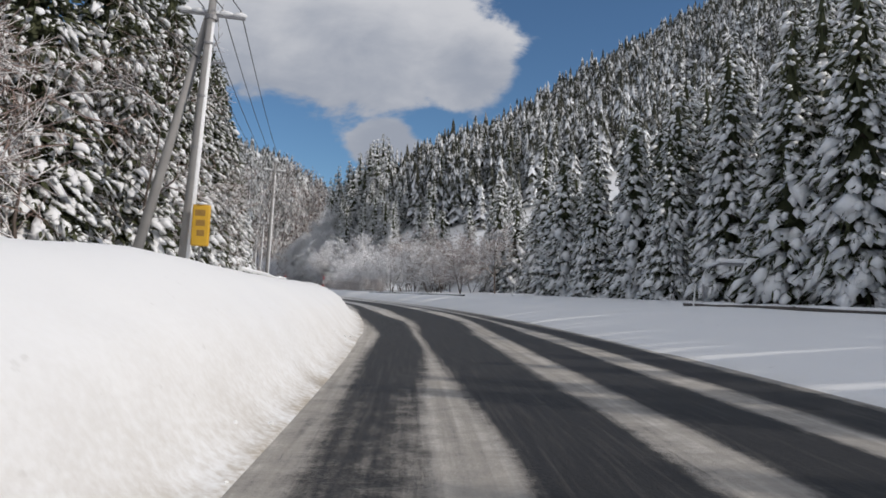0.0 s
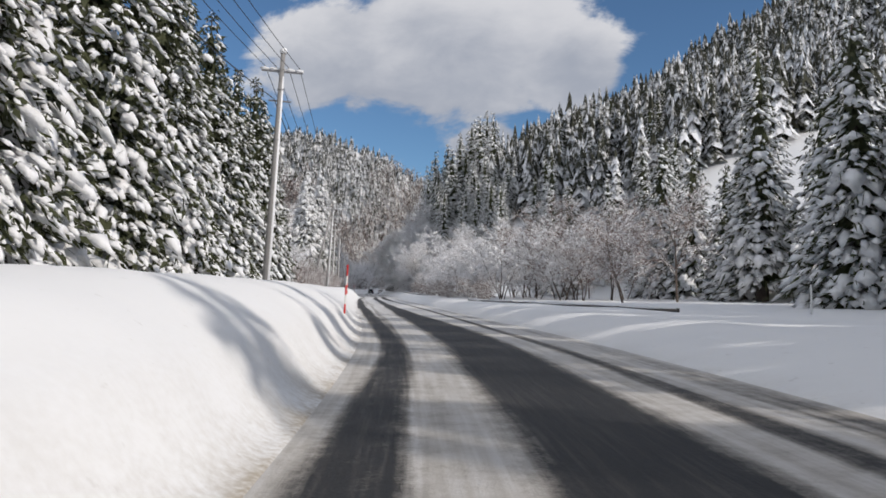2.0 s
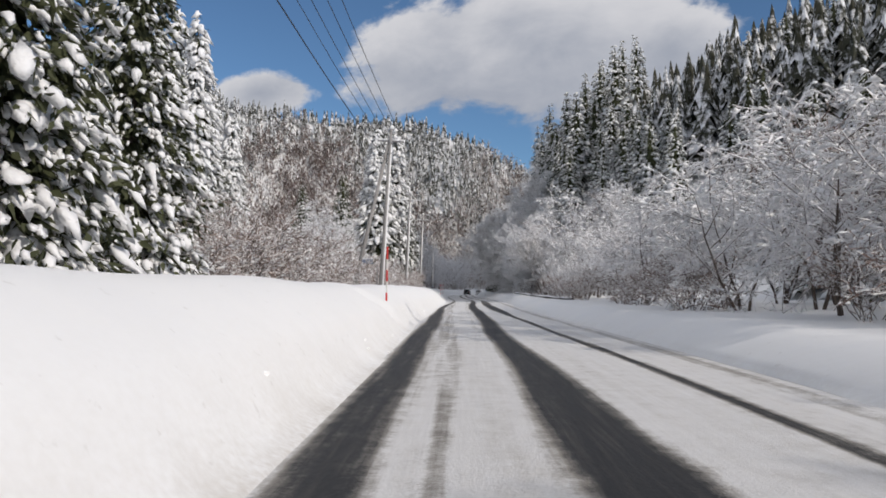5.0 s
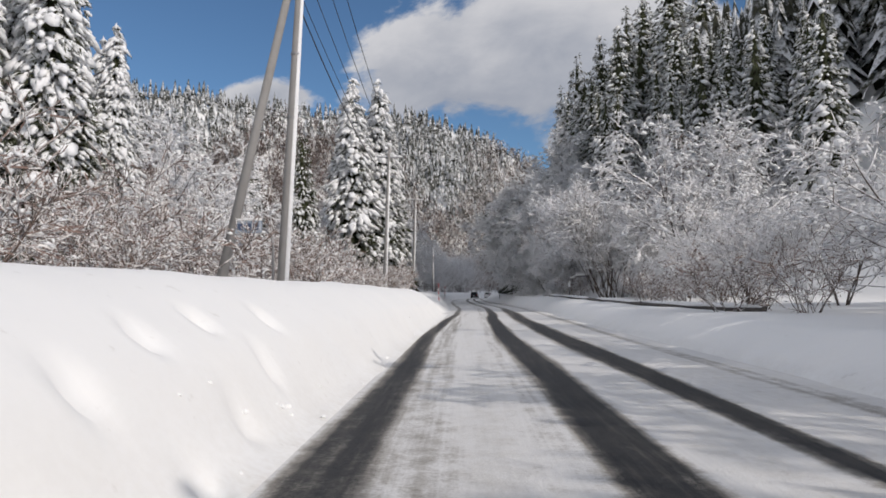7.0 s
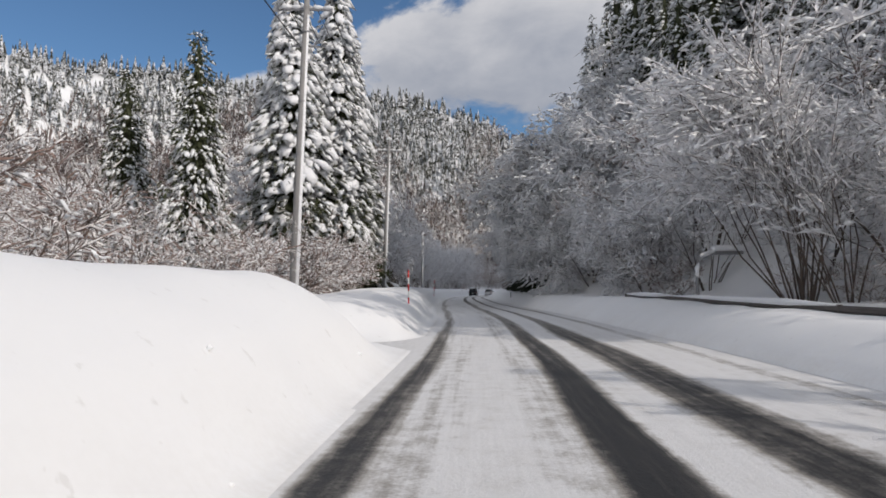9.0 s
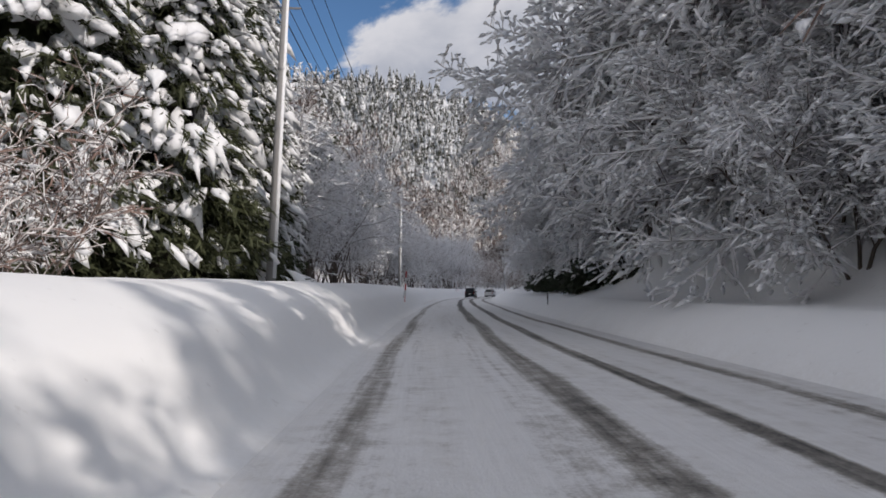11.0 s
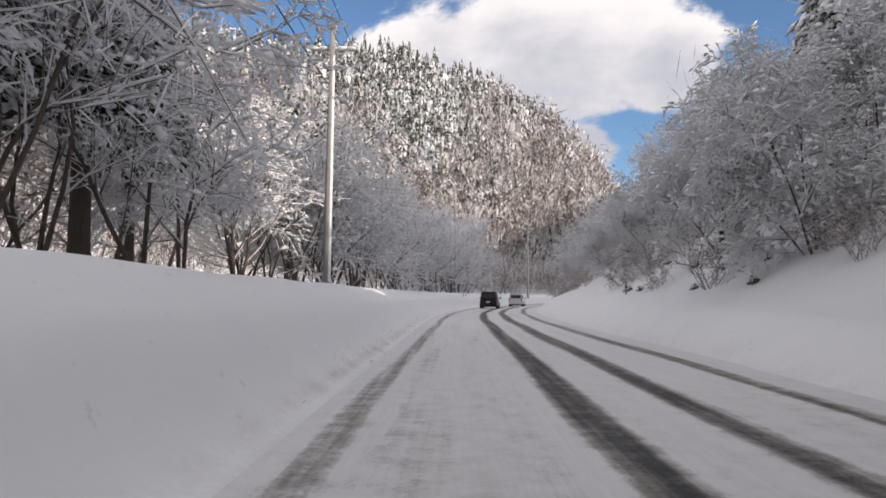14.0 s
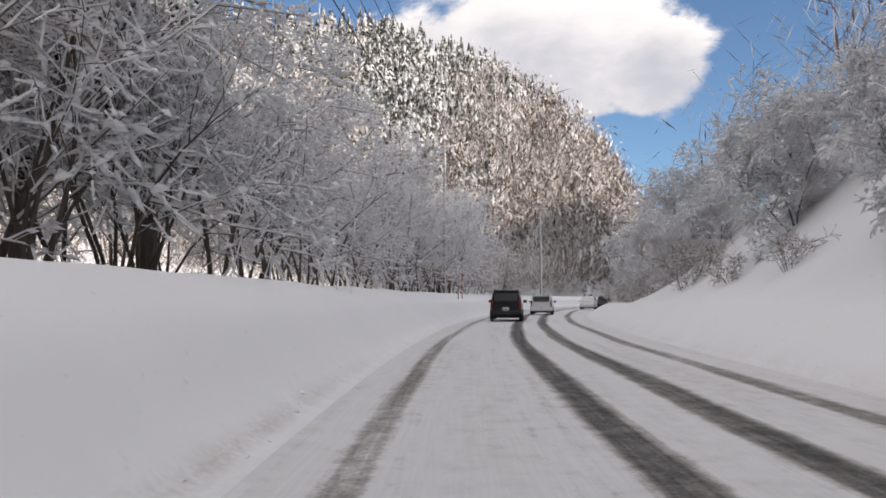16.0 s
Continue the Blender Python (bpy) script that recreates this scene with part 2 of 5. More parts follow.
RUBBER = plain("tyre_rubber", (0.02, 0.02, 0.02), 0.8)
LAMP_RED = plain("red_lamp_glass", (0.30, 0.015, 0.012), 0.15)
PLATE = plain("white_plate", (0.75, 0.75, 0.72), 0.4)
RED, WHITE = plain("red_reflective", (0.62, 0.035, 0.03), 0.45), plain("white_reflective", (0.80, 0.80, 0.78), 0.45)
YELLOW = plain("yellow_plastic", (0.72, 0.42, 0.03), 0.45, vary=0.3)
WIRE = plain("black_cable", (0.02, 0.02, 0.022), 0.6)
PORCELAIN = plain("white_porcelain", (0.7, 0.7, 0.68), 0.25)
LEAF = plain("evergreen_leaf", (0.035, 0.05, 0.016), 0.45, vary=0.6, scale=1.5)


# ---- mesh helpers ----
def mesh_np(name, verts, faces, mats, face_mat=None, smooth=False):
    """A mesh from arrays: faces is a list of (n, 3) or (n, 4) arrays."""
    verts = np.asarray(verts, np.float32)
    faces = [np.asarray(f, np.int32) for f in faces if len(f)]
    loops = np.concatenate([f.ravel() for f in faces])
    totals = np.concatenate([np.full(len(f), f.shape[1], np.int32) for f in faces])
    me = bpy.data.meshes.new(name)
    me.vertices.add(len(verts))
    me.vertices.foreach_set("co", verts.ravel())
    me.loops.add(len(loops))
    me.loops.foreach_set("vertex_index", loops)
    me.polygons.add(len(totals))
    me.polygons.foreach_set("loop_start", np.concatenate([[0], np.cumsum(totals)[:-1]]).astype(np.int32))
    for m in mats:
        me.materials.append(m)
    if face_mat is not None:
        me.polygons.foreach_set("material_index", np.asarray(face_mat, np.int32))
    me.polygons.foreach_set("use_smooth", np.full(len(totals), smooth, bool))
    me.update(calc_edges=True)
    return me


def under(name, me, parent, label=""):
    ob = new(name, me)
    ob.parent = parent
    return tagged(ob, label)


def part(name, bm, mat, parent, label="", smooth=False):
    me = bpy.data.meshes.new(name)
    bm.to_mesh(me)
    bm.free()
    me.materials.append(mat)
    if smooth:
        me.polygons.foreach_set("use_smooth", np.ones(len(me.polygons), bool))
    return under(name, me, parent, label)


def empty(name, m, label, category, group="", kind=""):
    ob = new(name)
    ob.empty_display_size = 0.2
    ob.matrix_basis = m
    return tagged(ob, label, category, group, kind)


def tube_bm(points, radii, sides=10):
    """A round bar along points."""
    bm = bmesh.new()
    rings = []
    pts = [Vector(p) for p in points]
    for i, p in enumerate(pts):
        d = (pts[min(i + 1, len(pts) - 1)] - pts[max(i - 1, 0)]).normalized()
        a = d.orthogonal().normalized() if abs(d.z) > 0.9 else d.cross(Vector((0, 0, 1))).normalized()
        b = d.cross(a)
        r = radii[i] if isinstance(radii, (list, tuple)) else radii
        rings.append([bm.verts.new(p + (a * math.cos(t) + b * math.sin(t)) * r) for t in (2 * math.pi * j / sides for j in range(sides))])
    for q, s in zip(rings, rings[1:]):
        for j in range(sides):
            bm.faces.new((q[j], q[(j + 1) % sides], s[(j + 1) % sides], s[j]))
    bm.faces.new(rings[0][::-1])
    bm.faces.new(rings[-1])
    bmesh.ops.recalc_face_normals(bm, faces=bm.faces)
    return bm


def box_bm(size, at=(0, 0, 0), bevel=0.0, segments=2, turn=None):
    bm = bmesh.new()
    m = Matrix.Translation(at) @ (turn or Matrix()) @ Matrix.Diagonal((*size, 1))
    bmesh.ops.create_cube(bm, size=1, matrix=m)
    if bevel:
        bmesh.ops.bevel(bm, geom=bm.edges[:], offset=bevel, segments=segments, affect="EDGES", profile=0.6)
    return bm


def lathe_bm(profile, sides=16, m=None):
    """A turned shape: profile of (radius, height)."""
    bm = bmesh.new()
    rings = [[bm.verts.new((r * math.cos(2 * math.pi * j / sides), r * math.sin(2 * math.pi * j / sides), z)) for j in range(sides)] for r, z in profile]
    for q, s in zip(rings, rings[1:]):
        for j in range(sides):
            bm.faces.new((q[j], q[(j + 1) % sides], s[(j + 1) % sides], s[j]))
    bm.faces.new(rings[0][::-1])
    bm.faces.new(rings[-1])
    if m:
        bm.transform(m)
    return bm


# ---- the road's line ----
ROAD_PTS = np.array([(-1.6, -90), (-0.6, -60), (0.1, -30), (0.1, -12), (0, 0), (-0.9, 16.7), (-2.95, 32.3), (-6.05, 47.1), (-10.05, 61.7), (-14.1, 76), (-18.1, 90.1), (-22.15, 104.3),
                     (-26.1, 118.2), (-29.9, 132), (-33.8, 147), (-38.5, 163.7), (-44.0, 180.8), (-49.0, 197), (-53.5, 212.6), (-57.8, 228), (-61.8, 242.4)], float)


def extend(pts, radius, arc, step=12.0):
    """Carry the line on round a right-hand bend."""
    p, d = pts[-1], pts[-1] - pts[-2]
    h = math.atan2(d[0], d[1])
    out = [pts]
    for _ in range(int(arc / step)):
        h += step / radius / 2
        p = p + step * np.array([math.sin(h), math.cos(h)])
        h += step / radius / 2
        out.append(p[None])
    return np.concatenate(out)


def glide(pts, step=0.5):
    """A smooth line (Catmull-Rom) through points, at even steps."""
    p = np.concatenate([2 * pts[:1] - pts[1:2], pts, 2 * pts[-1:] - pts[-2:-1]])
    t = np.linspace(0, 1, 40, endpoint=False)[:, None]
    dense = np.concatenate([0.5 * (2 * b + (c - a) * t + (2 * a - 5 * b + 4 * c - d) * t**2 + (3 * b - a - 3 * c + d) * t**3) for a, b, c, d in zip(p, p[1:], p[2:], p[3:])] + [pts[-1:]])
    ln = np.concatenate([[0], np.cumsum(np.linalg.norm(np.diff(dense, axis=0), axis=1))])
    s = np.arange(0, ln[-1], step)
    return np.stack([np.interp(s, ln, dense[:, 0]), np.interp(s, ln, dense[:, 1])], 1), s


LINE, LINE_S = glide(extend(ROAD_PTS, 285.0, 230.0))
LINE_S = LINE_S - LINE_S[np.argmin(np.linalg.norm(LINE, axis=1))]
_d = np.gradient(LINE, axis=0)
for _ in range(3):
    _d = np.stack([np.convolve(np.pad(_d[:, i], 12, mode="edge"), np.ones(25) / 25, "valid") for i in (0, 1)], 1)
LINE_N = np.stack([_d[:, 1], -_d[:, 0]], 1) / np.linalg.norm(_d, axis=1, keepdims=True)


def road_xy(s, u):
    """Place of the point s metres along the road and u metres to the right of the driving line."""
    s, u = np.asarray(s, float), np.asarray(u, float)
    x, y = np.interp(s, LINE_S, LINE[:, 0]), np.interp(s, LINE_S, LINE[:, 1])
    nx, ny = np.interp(s, LINE_S, LINE_N[:, 0]), np.interp(s, LINE_S, LINE_N[:, 1])
    return x + u * nx, y + u * ny


def road_su(x, y):
    d = (LINE[:, 0] - x) ** 2 + (LINE[:, 1] - y) ** 2
    i = int(np.argmin(d))
    return LINE_S[i], float((x - LINE[i, 0]) * LINE_N[i, 0] + (y - LINE[i, 1]) * LINE_N[i, 1])


def along(s, table):
    return np.interp(s, [a for a, _ in table], [b for _, b in table])


def sstep(a, b, x):
    t = np.clip((x - a) / (b - a), 0, 1)
    return t * t * (3 - 2 * t)


def wave(x, y, scale, seed=0.0):
    """Cheap smooth relief between -1 and 1."""
    a = np.sin(x / scale * 1.3 + seed) * np.cos(y / scale * 1.1 - seed * 1.7)
    b = np.sin((x * 0.7 + y * 0.9) / scale * 2.3 + seed * 2.1) * 0.5
    c = np.sin((x * 1.1 - y * 0.6) / scale * 4.1 + seed * 0.7) * 0.25
    return (a + b + c) / 1.75


FOOT_L = [(-90, -1.25), (0, -1.15), (20, -1.05), (62, -1.02), (85, -1.25), (105, -1.42), (120, -1.28), (140, -1.2), (170, -1.38), (200, -1.4), (210, -1.28), (220, -1.4), (480, -1.5)]
CREST_L = [(-90, -3.6), (60, -3.55), (140, -3.6), (165, -4.6), (250, -5.2), (480, -5.2)]
TOP_L = [(-90, 1.65), (0, 1.66), (8, 1.66), (18, 1.47), (28, 1.32), (36, 1.40), (44, 1.50), (60, 1.50), (100, 1.46), (125, 1.62), (147, 1.58), (149.2, 0.40), (152.5, 0.35), (155, 1.0), (163, 1.25), (175, 1.45), (215, 1.72), (250, 1.7), (480, 1.5)]
FOOT_R = [(-90, 5.4), (0, 5.2), (40, 4.7), (70, 4.5), (130, 4.8), (200, 5.2), (250, 5.4), (300, 5.8), (330, 7.2), (480, 7.2)]
TOP_R = [(-90, 0.5), (60, 0.55), (140, 0.62), (165, 0.9), (480, 1.0)]
RISE_R = [(-90, 7.0), (0, 6.5), (25, 4.5), (60, 1.6), (140, 1.6), (480, 2.2)]
TOE_R = [(-90, 26), (0, 26), (55, 27), (85, 30), (112, 29), (150, 16), (175, 8.4), (200, 7.2), (235, 7.0), (250, 6.2), (285, 6.2), (310, 12), (350, 28), (480, 52)]
HILL_R = [(-90, 12), (60, 12), (105, 16), (135, 34), (165, 58), (185, 58), (240, 71), (285, 82), (350, 90), (480, 100)]
STEEP_R = [(-90, 0.9), (50, 0.9), (80, 0.8), (115, 0.8), (170, 0.95), (200, 1.1), (250, 1.25), (300, 1.3), (480, 1.35)]
EASE_R = [(-90, 1.2), (225, 1.2), (245, 4.0), (300, 4.0), (340, 1.5), (480, 1.5)]


DENTS = [(109.8, -1.75, 0.14, 0.11, 0.14), (110.7, -2.1, 0.12, 0.12, 0.16), (111.3, -1.6, 0.15, 0.1, 0.13), (111.9, -2.3, 0.11, 0.12, 0.16), (112.5, -1.75, 0.17, 0.11, 0.14), (113.2, -2.4, 0.13, 0.13, 0.18), (113.8, -1.95, 0.14, 0.12, 0.16), (115, -2.3, 0.15, 0.14, 0.16), (108.6, -2.2, 0.14, 0.13, 0.14),
         (97.5, -2.6, 0.8, 0.35, 0.27), (98.6, -2.1, 0.7, 0.3, 0.22),
         (9.0, -2.2, 0.5, 0.25, 0.05), (21.0, -2.6, 0.4, 0.3, 0.05), (36.0, -2.2, 0.5, 0.3, 0.06), (152.5, -3.0, 1.4, 1.6, 0.35), (139.0, -2.1, 0.4, 0.3, 0.05), (223.0, -2.1, 0.5, 0.2, 0.05)]


def ground_z(s, u):
    """Height of the snow at (s, u)."""
    s, u = np.asarray(s, float), np.asarray(u, float)
    fl, cl, tl = along(s, FOOT_L), along(s, CREST_L), along(s, TOP_L)
    fr, tr, rr, toe, hill, steep = (along(s, q) for q in (FOOT_R, TOP_R, RISE_R, TOE_R, HILL_R, STEEP_R))
    x, y = road_xy(s, u)
    bump = wave(x, y, 2.1, 1.0) * 0.05 + wave(x, y, 0.8, 4.0) * 0.02
    t = np.clip((fl - u) / (fl - cl), 0, 1)
    left = tl * (1 - (1 - t) ** np.where(s > 165, 2.6, 1.9)) * sstep(-0.04, 0.34, t) + bump * sstep(0.1, 0.6, t)
    left = left - 0.35 * sstep(0.0, 5.0, cl - u) + 0.05 * np.clip(-u - 12, 0, 80) + 0.34 * np.clip(-u - 60, 0, 300)
    left = left + wave(x, y, 9.0, 2.0) * 0.25 * sstep(1.0, 6.0, cl - u)
    for ds, du, rs, ru_, dz in DENTS:
        left = left - dz * np.exp(-((s - ds) / rs) ** 2 - ((u - du) / ru_) ** 2)
    t = np.clip((u - fr) / rr, 0, 1)
    right = tr * (1 - (1 - t) ** 1.6) + bump * t
    up, ease = np.clip(u - toe, 0, None), along(s, EASE_R)
    right = right + hill * (1 - np.exp(-steep * np.maximum(up - ease * (1 - np.exp(-up / ease)), 0) / hill)) + wave(x, y, 14.0, 3.0) * 0.06 * np.clip(up, 0, 25)
    right = right + 0.42 * np.clip(u - 95, 0, 130) * sstep(150, 220, s)
    road = -0.012 * np.abs(u - 1.6) / 3
    return np.where(u < fl, left, np.where(u > fr, right, road))


def sheet(name, s_vals, u_vals, mat, smooth=True, z=None):
    """A sheet of ground over a grid of (s, u)."""
    S, U = np.meshgrid(s_vals, u_vals, indexing="ij")
    x, y = road_xy(S, U)
    Z = ground_z(S, U) if z is None else z(S, U)
    v = np.stack([x, y, Z], -1).reshape(-1, 3)
    a, b = S.shape
    i = np.arange(a * b).reshape(a, b)
    f = np.stack([i[:-1, :-1], i[:-1, 1:], i[1:, 1:], i[1:, :-1]], -1).reshape(-1, 4)
    me = mesh_np(name, v, [f], [mat], smooth=smooth)
    return me, S.ravel(), U.ravel(), f


# carriageway: worn wheel tracks as a measure of wear over (s, u)
TRACKS = [  # centre, then half width and strength along s
    ([(0, -0.5), (9, -0.32), (14, -0.28), (25, -0.3), (31, -0.6), (38, -0.4), (46, -0.22), (53, -0.34), (60, -0.55), (68, -0.68), (88, -0.92), (105, -1.0), (128, -1.02), (141, -0.88), (165, -0.8), (192, -0.85), (234, -1.0), (257, -0.66), (480, -0.70)], [(0, 0.46), (9, 0.60), (14, 0.62), (18, 0.50), (25, 0.82), (31, 0.60), (38, 0.40), (46, 0.32), (58, 0.32), (85, 0.36), (108, 0.36), (130, 0.24), (140, 0.22), (250, 0.19), (480, 0.2)], [(0, 0.62), (8, 0.75), (12, 1.0), (28, 0.95), (42, 0.80), (75, 0.82), (140, 0.75), (165, 0.40), (480, 0.42)]),
    ([(0, -0.06), (60, -0.1), (480, 0)], [(0, 0.16), (60, 0.14), (480, 0.12)], [(0, 0.62), (40, 0.55), (90, 0.34), (110, 0.05), (480, 0.0)]),
    ([(0, -0.4), (480, -0.42)], [(0, 0.3), (480, 0.3)], [(0, 0.0), (80, 0.0), (97, 0.30), (135, 0.30), (160, 0.12), (480, 0.10)]),
    ([(0, 0.8), (480, 0.95)], [(0, 0.3), (480, 0.3)], [(0, 0.0), (80, 0.0), (97, 0.18), (160, 0.22), (225, 0.10), (480, 0.10)]),
    ([(0, 1.34), (6, 1.33), (14, 1.14), (18, 1.10), (25, 1.62), (31, 1.50), (38, 1.70), (53, 1.74), (68, 1.31), (100, 1.22), (127, 1.25), (141, 1.30), (192, 1.62), (234, 1.50), (257, 1.58), (480, 1.58)], [(0, 0.62), (6, 0.64), (14, 0.76), (18, 0.80), (25, 0.96), (31, 0.98), (38, 0.84), (53, 0.82), (68, 0.60), (95, 0.36), (130, 0.33), (165, 0.27), (480, 0.27)], [(0, 1.15), (70, 1.1), (95, 0.80), (140, 0.95), (165, 0.50), (205, 0.54), (225, 0.66), (480, 0.62)]),
    ([(0, 3.05), (10, 3.0), (18, 2.95), (26, 3.4), (60, 3.3), (95, 3.1), (120, 2.64), (145, 2.66), (192, 2.84), (480, 2.84)], [(0, 0.60), (18, 0.54), (32, 0.28), (50, 0.18), (95, 0.13), (111, 0.15), (122, 0.40), (150, 0.46), (172, 0.18), (222, 0.22), (240, 0.28), (480, 0.28)], [(0, 1.1), (20, 0.95), (36, 0.7), (70, 0.7), (120, 0.9), (165, 0.55), (190, 0.60), (480, 0.62)]),
    ([(0, 4.5), (60, 4.2), (480, 4.7)], [(0, 0.60), (30, 0.45), (60, 0.2), (220, 0.18), (240, 0.24), (480, 0.24)], [(0, 1.0), (25, 0.8), (45, 0.3), (160, 0.35), (190, 0.5), (480, 0.5)]),
]
WHITEN = [(-90, 0.42), (0, 0.40), (10, 0.30), (18, 0.22), (35, 0.12), (60, 0.06), (85, 0.0), (480, 0.0)]


def wear_at(s, u):
    total = along(s, WHITEN)
    for centre, half, strength in TRACKS:
        c = along(s, centre) + 0.05 * np.sin(s / 7.0 + centre[0][1] * 3) + 0.03 * np.sin(s / 2.3)
        d = np.abs(u - c) / along(s, half)
        total = np.maximum(total, along(s, strength) * (1 - sstep(0.45, 1.40, d)))
    return total


road_me, rs, ru, rf = sheet("road", np.arange(-60, 440, 1.0), np.arange(-2.7, 7.6, 0.1), ROAD, z=lambda s, u: -0.012 * np.abs(u - 1.6) / 3 + 0.004)
att = road_me.attributes.new("wear", "FLOAT", "POINT")
att.data.foreach_set("value", wear_at(rs, ru).astype(np.float32))
att = road_me.attributes.new("slush", "FLOAT", "POINT")
att.data.foreach_set("value", along(rs, [(-90, 1.0), (12, 1.0), (30, 0.75), (50, 0.40), (80, 0.15), (130, 0.05), (480, 0.05)]).astype(np.float32))
uv = road_me.uv_layers.new(name="lane")
uv.data.foreach_set("uv", np.stack([ru, rs], 1)[rf.ravel()].astype(np.float32).ravel())
tagged(new("road", road_me), "two-lane asphalt road with packed snow and dark worn wheel tracks", "road", kind="structure")

# ground: one sheet with both banks, the verge and the hillsides
u_vals = np.concatenate([-np.geomspace(320, 12, 26), np.arange(-11.5, -6, 0.5), np.arange(-6, -3, 0.12), np.arange(-3, -0.9, 0.08), np.array([-0.5, 0.4, 1.5, 3, 4]), np.arange(4.3, 9, 0.15), np.arange(9, 16, 0.5), np.geomspace(16.5, 240, 44)])
s_vals = np.concatenate([np.arange(-80, 94, 0.9), np.arange(94, 108, 0.25), np.arange(108, 116, 0.1), np.arange(116, 143, 0.9), np.arange(143, 158, 0.35), np.arange(158, 260, 0.9), np.arange(260, 440, 1.5)])
ground_me, gs, gu, gf = sheet("ground", s_vals, u_vals, BANK, z=lambda s, u: np.where((u > along(s, FOOT_L) - 0.02) & (u < along(s, FOOT_R) + 0.02), -0.06, ground_z(s, u)))
grit = np.exp(-np.clip(along(gs, FOOT_L) - gu, 0, 9) / 0.34) * (gu < 0) * along(gs, [(-90, 1.6), (30, 1.5), (66, 1.2), (90, 0.6), (115, 0.4), (150, 0.25), (480, 0.2)])
# plus a narrow darker line along the groove at the bank's foot
grit = grit + 0.55 * np.exp(-((along(gs, FOOT_L) - 0.30 - gu) / 0.10) ** 2) * sstep(222, 232, gs) * (1 - sstep(255, 268, gs))
grit = grit + np.exp(-np.clip(gu - along(gs, FOOT_R), 0, 9) / 0.3) * (gu > 3) * 0.25
att = ground_me.attributes.new("grit", "FLOAT", "POINT")
att.data.foreach_set("value", grit.astype(np.float32))
tagged(new("ground", ground_me), "snow-covered ground with ploughed banks and a wooded hillside", "ground", kind="structure")

plain_me = mesh_np("valley_floor", [(-3000, -3000, -4), (3000, -3000, -4), (3000, 3000, -4), (-3000, 3000, -4)], [[(0, 1, 2, 3)]], [SNOW])
tagged(new("backdrop_valley", plain_me), "snow-covered valley floor reaching to the horizon", "ground", kind="structure")

# far mountain: a ridge curving round the head of the valley
RIDGE = np.array([(-330, 290, 105), (-301, 359, 107), (-262, 418, 109), (-228, 452, 109), (-190, 475, 106), (-150, 488, 104), (-122, 492, 95), (-102, 496, 82), (-86, 490, 67), (-73, 468, 46), (-62, 462, 24), (-40, 470, 2), (60, 500, -6)], float)


def mountain_z(x, y):
    best = np.full(np.shape(x), -1e9)
    for (x0, y0, z0), (x1, y1, z1) in zip(RIDGE, RIDGE[1:]):
        dx, dy = x1 - x0, y1 - y0
        t = np.clip(((x - x0) * dx + (y - y0) * dy) / (dx * dx + dy * dy), 0, 1)
        d = np.hypot(x - x0 - t * dx, y - y0 - t * dy)
        zr = z0 + (z1 - z0) * t
        best = np.maximum(best, zr - 0.80 * d - 0.9 * np.clip(x - x0 - t * dx, 0, None))
    return np.maximum(best, -6) + wave(x, y, 26.0, 5.0) * 3.0 * sstep(5, 30, best)


gx, gy = np.meshgrid(np.arange(-460, 120, 5.0), np.arange(160, 640, 5.0), indexing="ij")
mz = mountain_z(gx, gy)
a, b = gx.shape
mi = np.arange(a * b).reshape(a, b)
mountain_me = mesh_np("mountain", np.stack([gx, gy, mz], -1).reshape(-1, 3), [np.stack([mi[:-1, :-1], mi[1:, :-1], mi[1:, 1:], mi[:-1, 1:]], -1).reshape(-1, 4)], [SNOW], smooth=True)
tagged(new("backdrop_mountain", mountain_me), "steep snowy mountain ridge at the head of the valley", "mountain", kind="structure")


def spot(s, u, sink=0.0):
    x, y = road_xy(s, u)
    return float(x), float(y), float(ground_z(s, u)) - sink


# ---- trees ----
def octa_template():
    """A cheaper lump: an octahedron split once."""
    bm = bmesh.new()
    vs = [bm.verts.new(p) for p in ((1, 0, 0), (0, 1, 0), (-1, 0, 0), (0, -1, 0), (0, 0, 1), (0, 0, -1))]
    for j in range(4):
        bm.faces.new((vs[j], vs[(j + 1) % 4], vs[4]))
        bm.faces.new((vs[(j + 1) % 4], vs[j], vs[5]))
    bmesh.ops.subdivide_edges(bm, edges=bm.edges[:], cuts=1, use_grid_fill=True)
    bmesh.ops.triangulate(bm, faces=bm.faces[:])
    bm.verts.ensure_lookup_table()
    bm.verts.index_update()
    v = np.array([q.co.normalized()[:] for q in bm.verts])
    f = np.array([[p.index for p in q.verts] for q in bm.faces])
    bm.free()
    return v, f


BLOB_MID = octa_template()
_a = np.arange(5) * 2 * math.pi / 5
BLOB_TINY = (np.concatenate([[[0, 0, 0.9]], np.stack([np.cos(_a), np.sin(_a), 0.1 * np.cos(2 * _a)], 1), [[0, 0, -0.7]]]),
             np.array([[0, 1 + j, 1 + (j + 1) % 5] for j in range(5)] + [[6, 1 + (j + 1) % 5, 1 + j] for j in range(5)]))

_b = np.arange(3) * 2 * math.pi / 3
BLOB_FLECK = (np.concatenate([[[0, 0, 0.9]], np.stack([np.cos(_b), np.sin(_b), 0 * _b], 1), [[0, 0, -0.6]]]),
              np.array([[0, 1 + j, 1 + (j + 1) % 3] for j in range(3)] + [[4, 1 + (j + 1) % 3, 1 + j] for j in range(3)]))


def frames_of(dirs):
    """Side and up vectors for directions."""
    up = np.tile([0.0, 0.0, 1.0], (len(dirs), 1))
    side = np.cross(dirs, up)
    side /= np.maximum(np.linalg.norm(side, axis=1, keepdims=True), 1e-6)
    return side, np.cross(side, dirs)


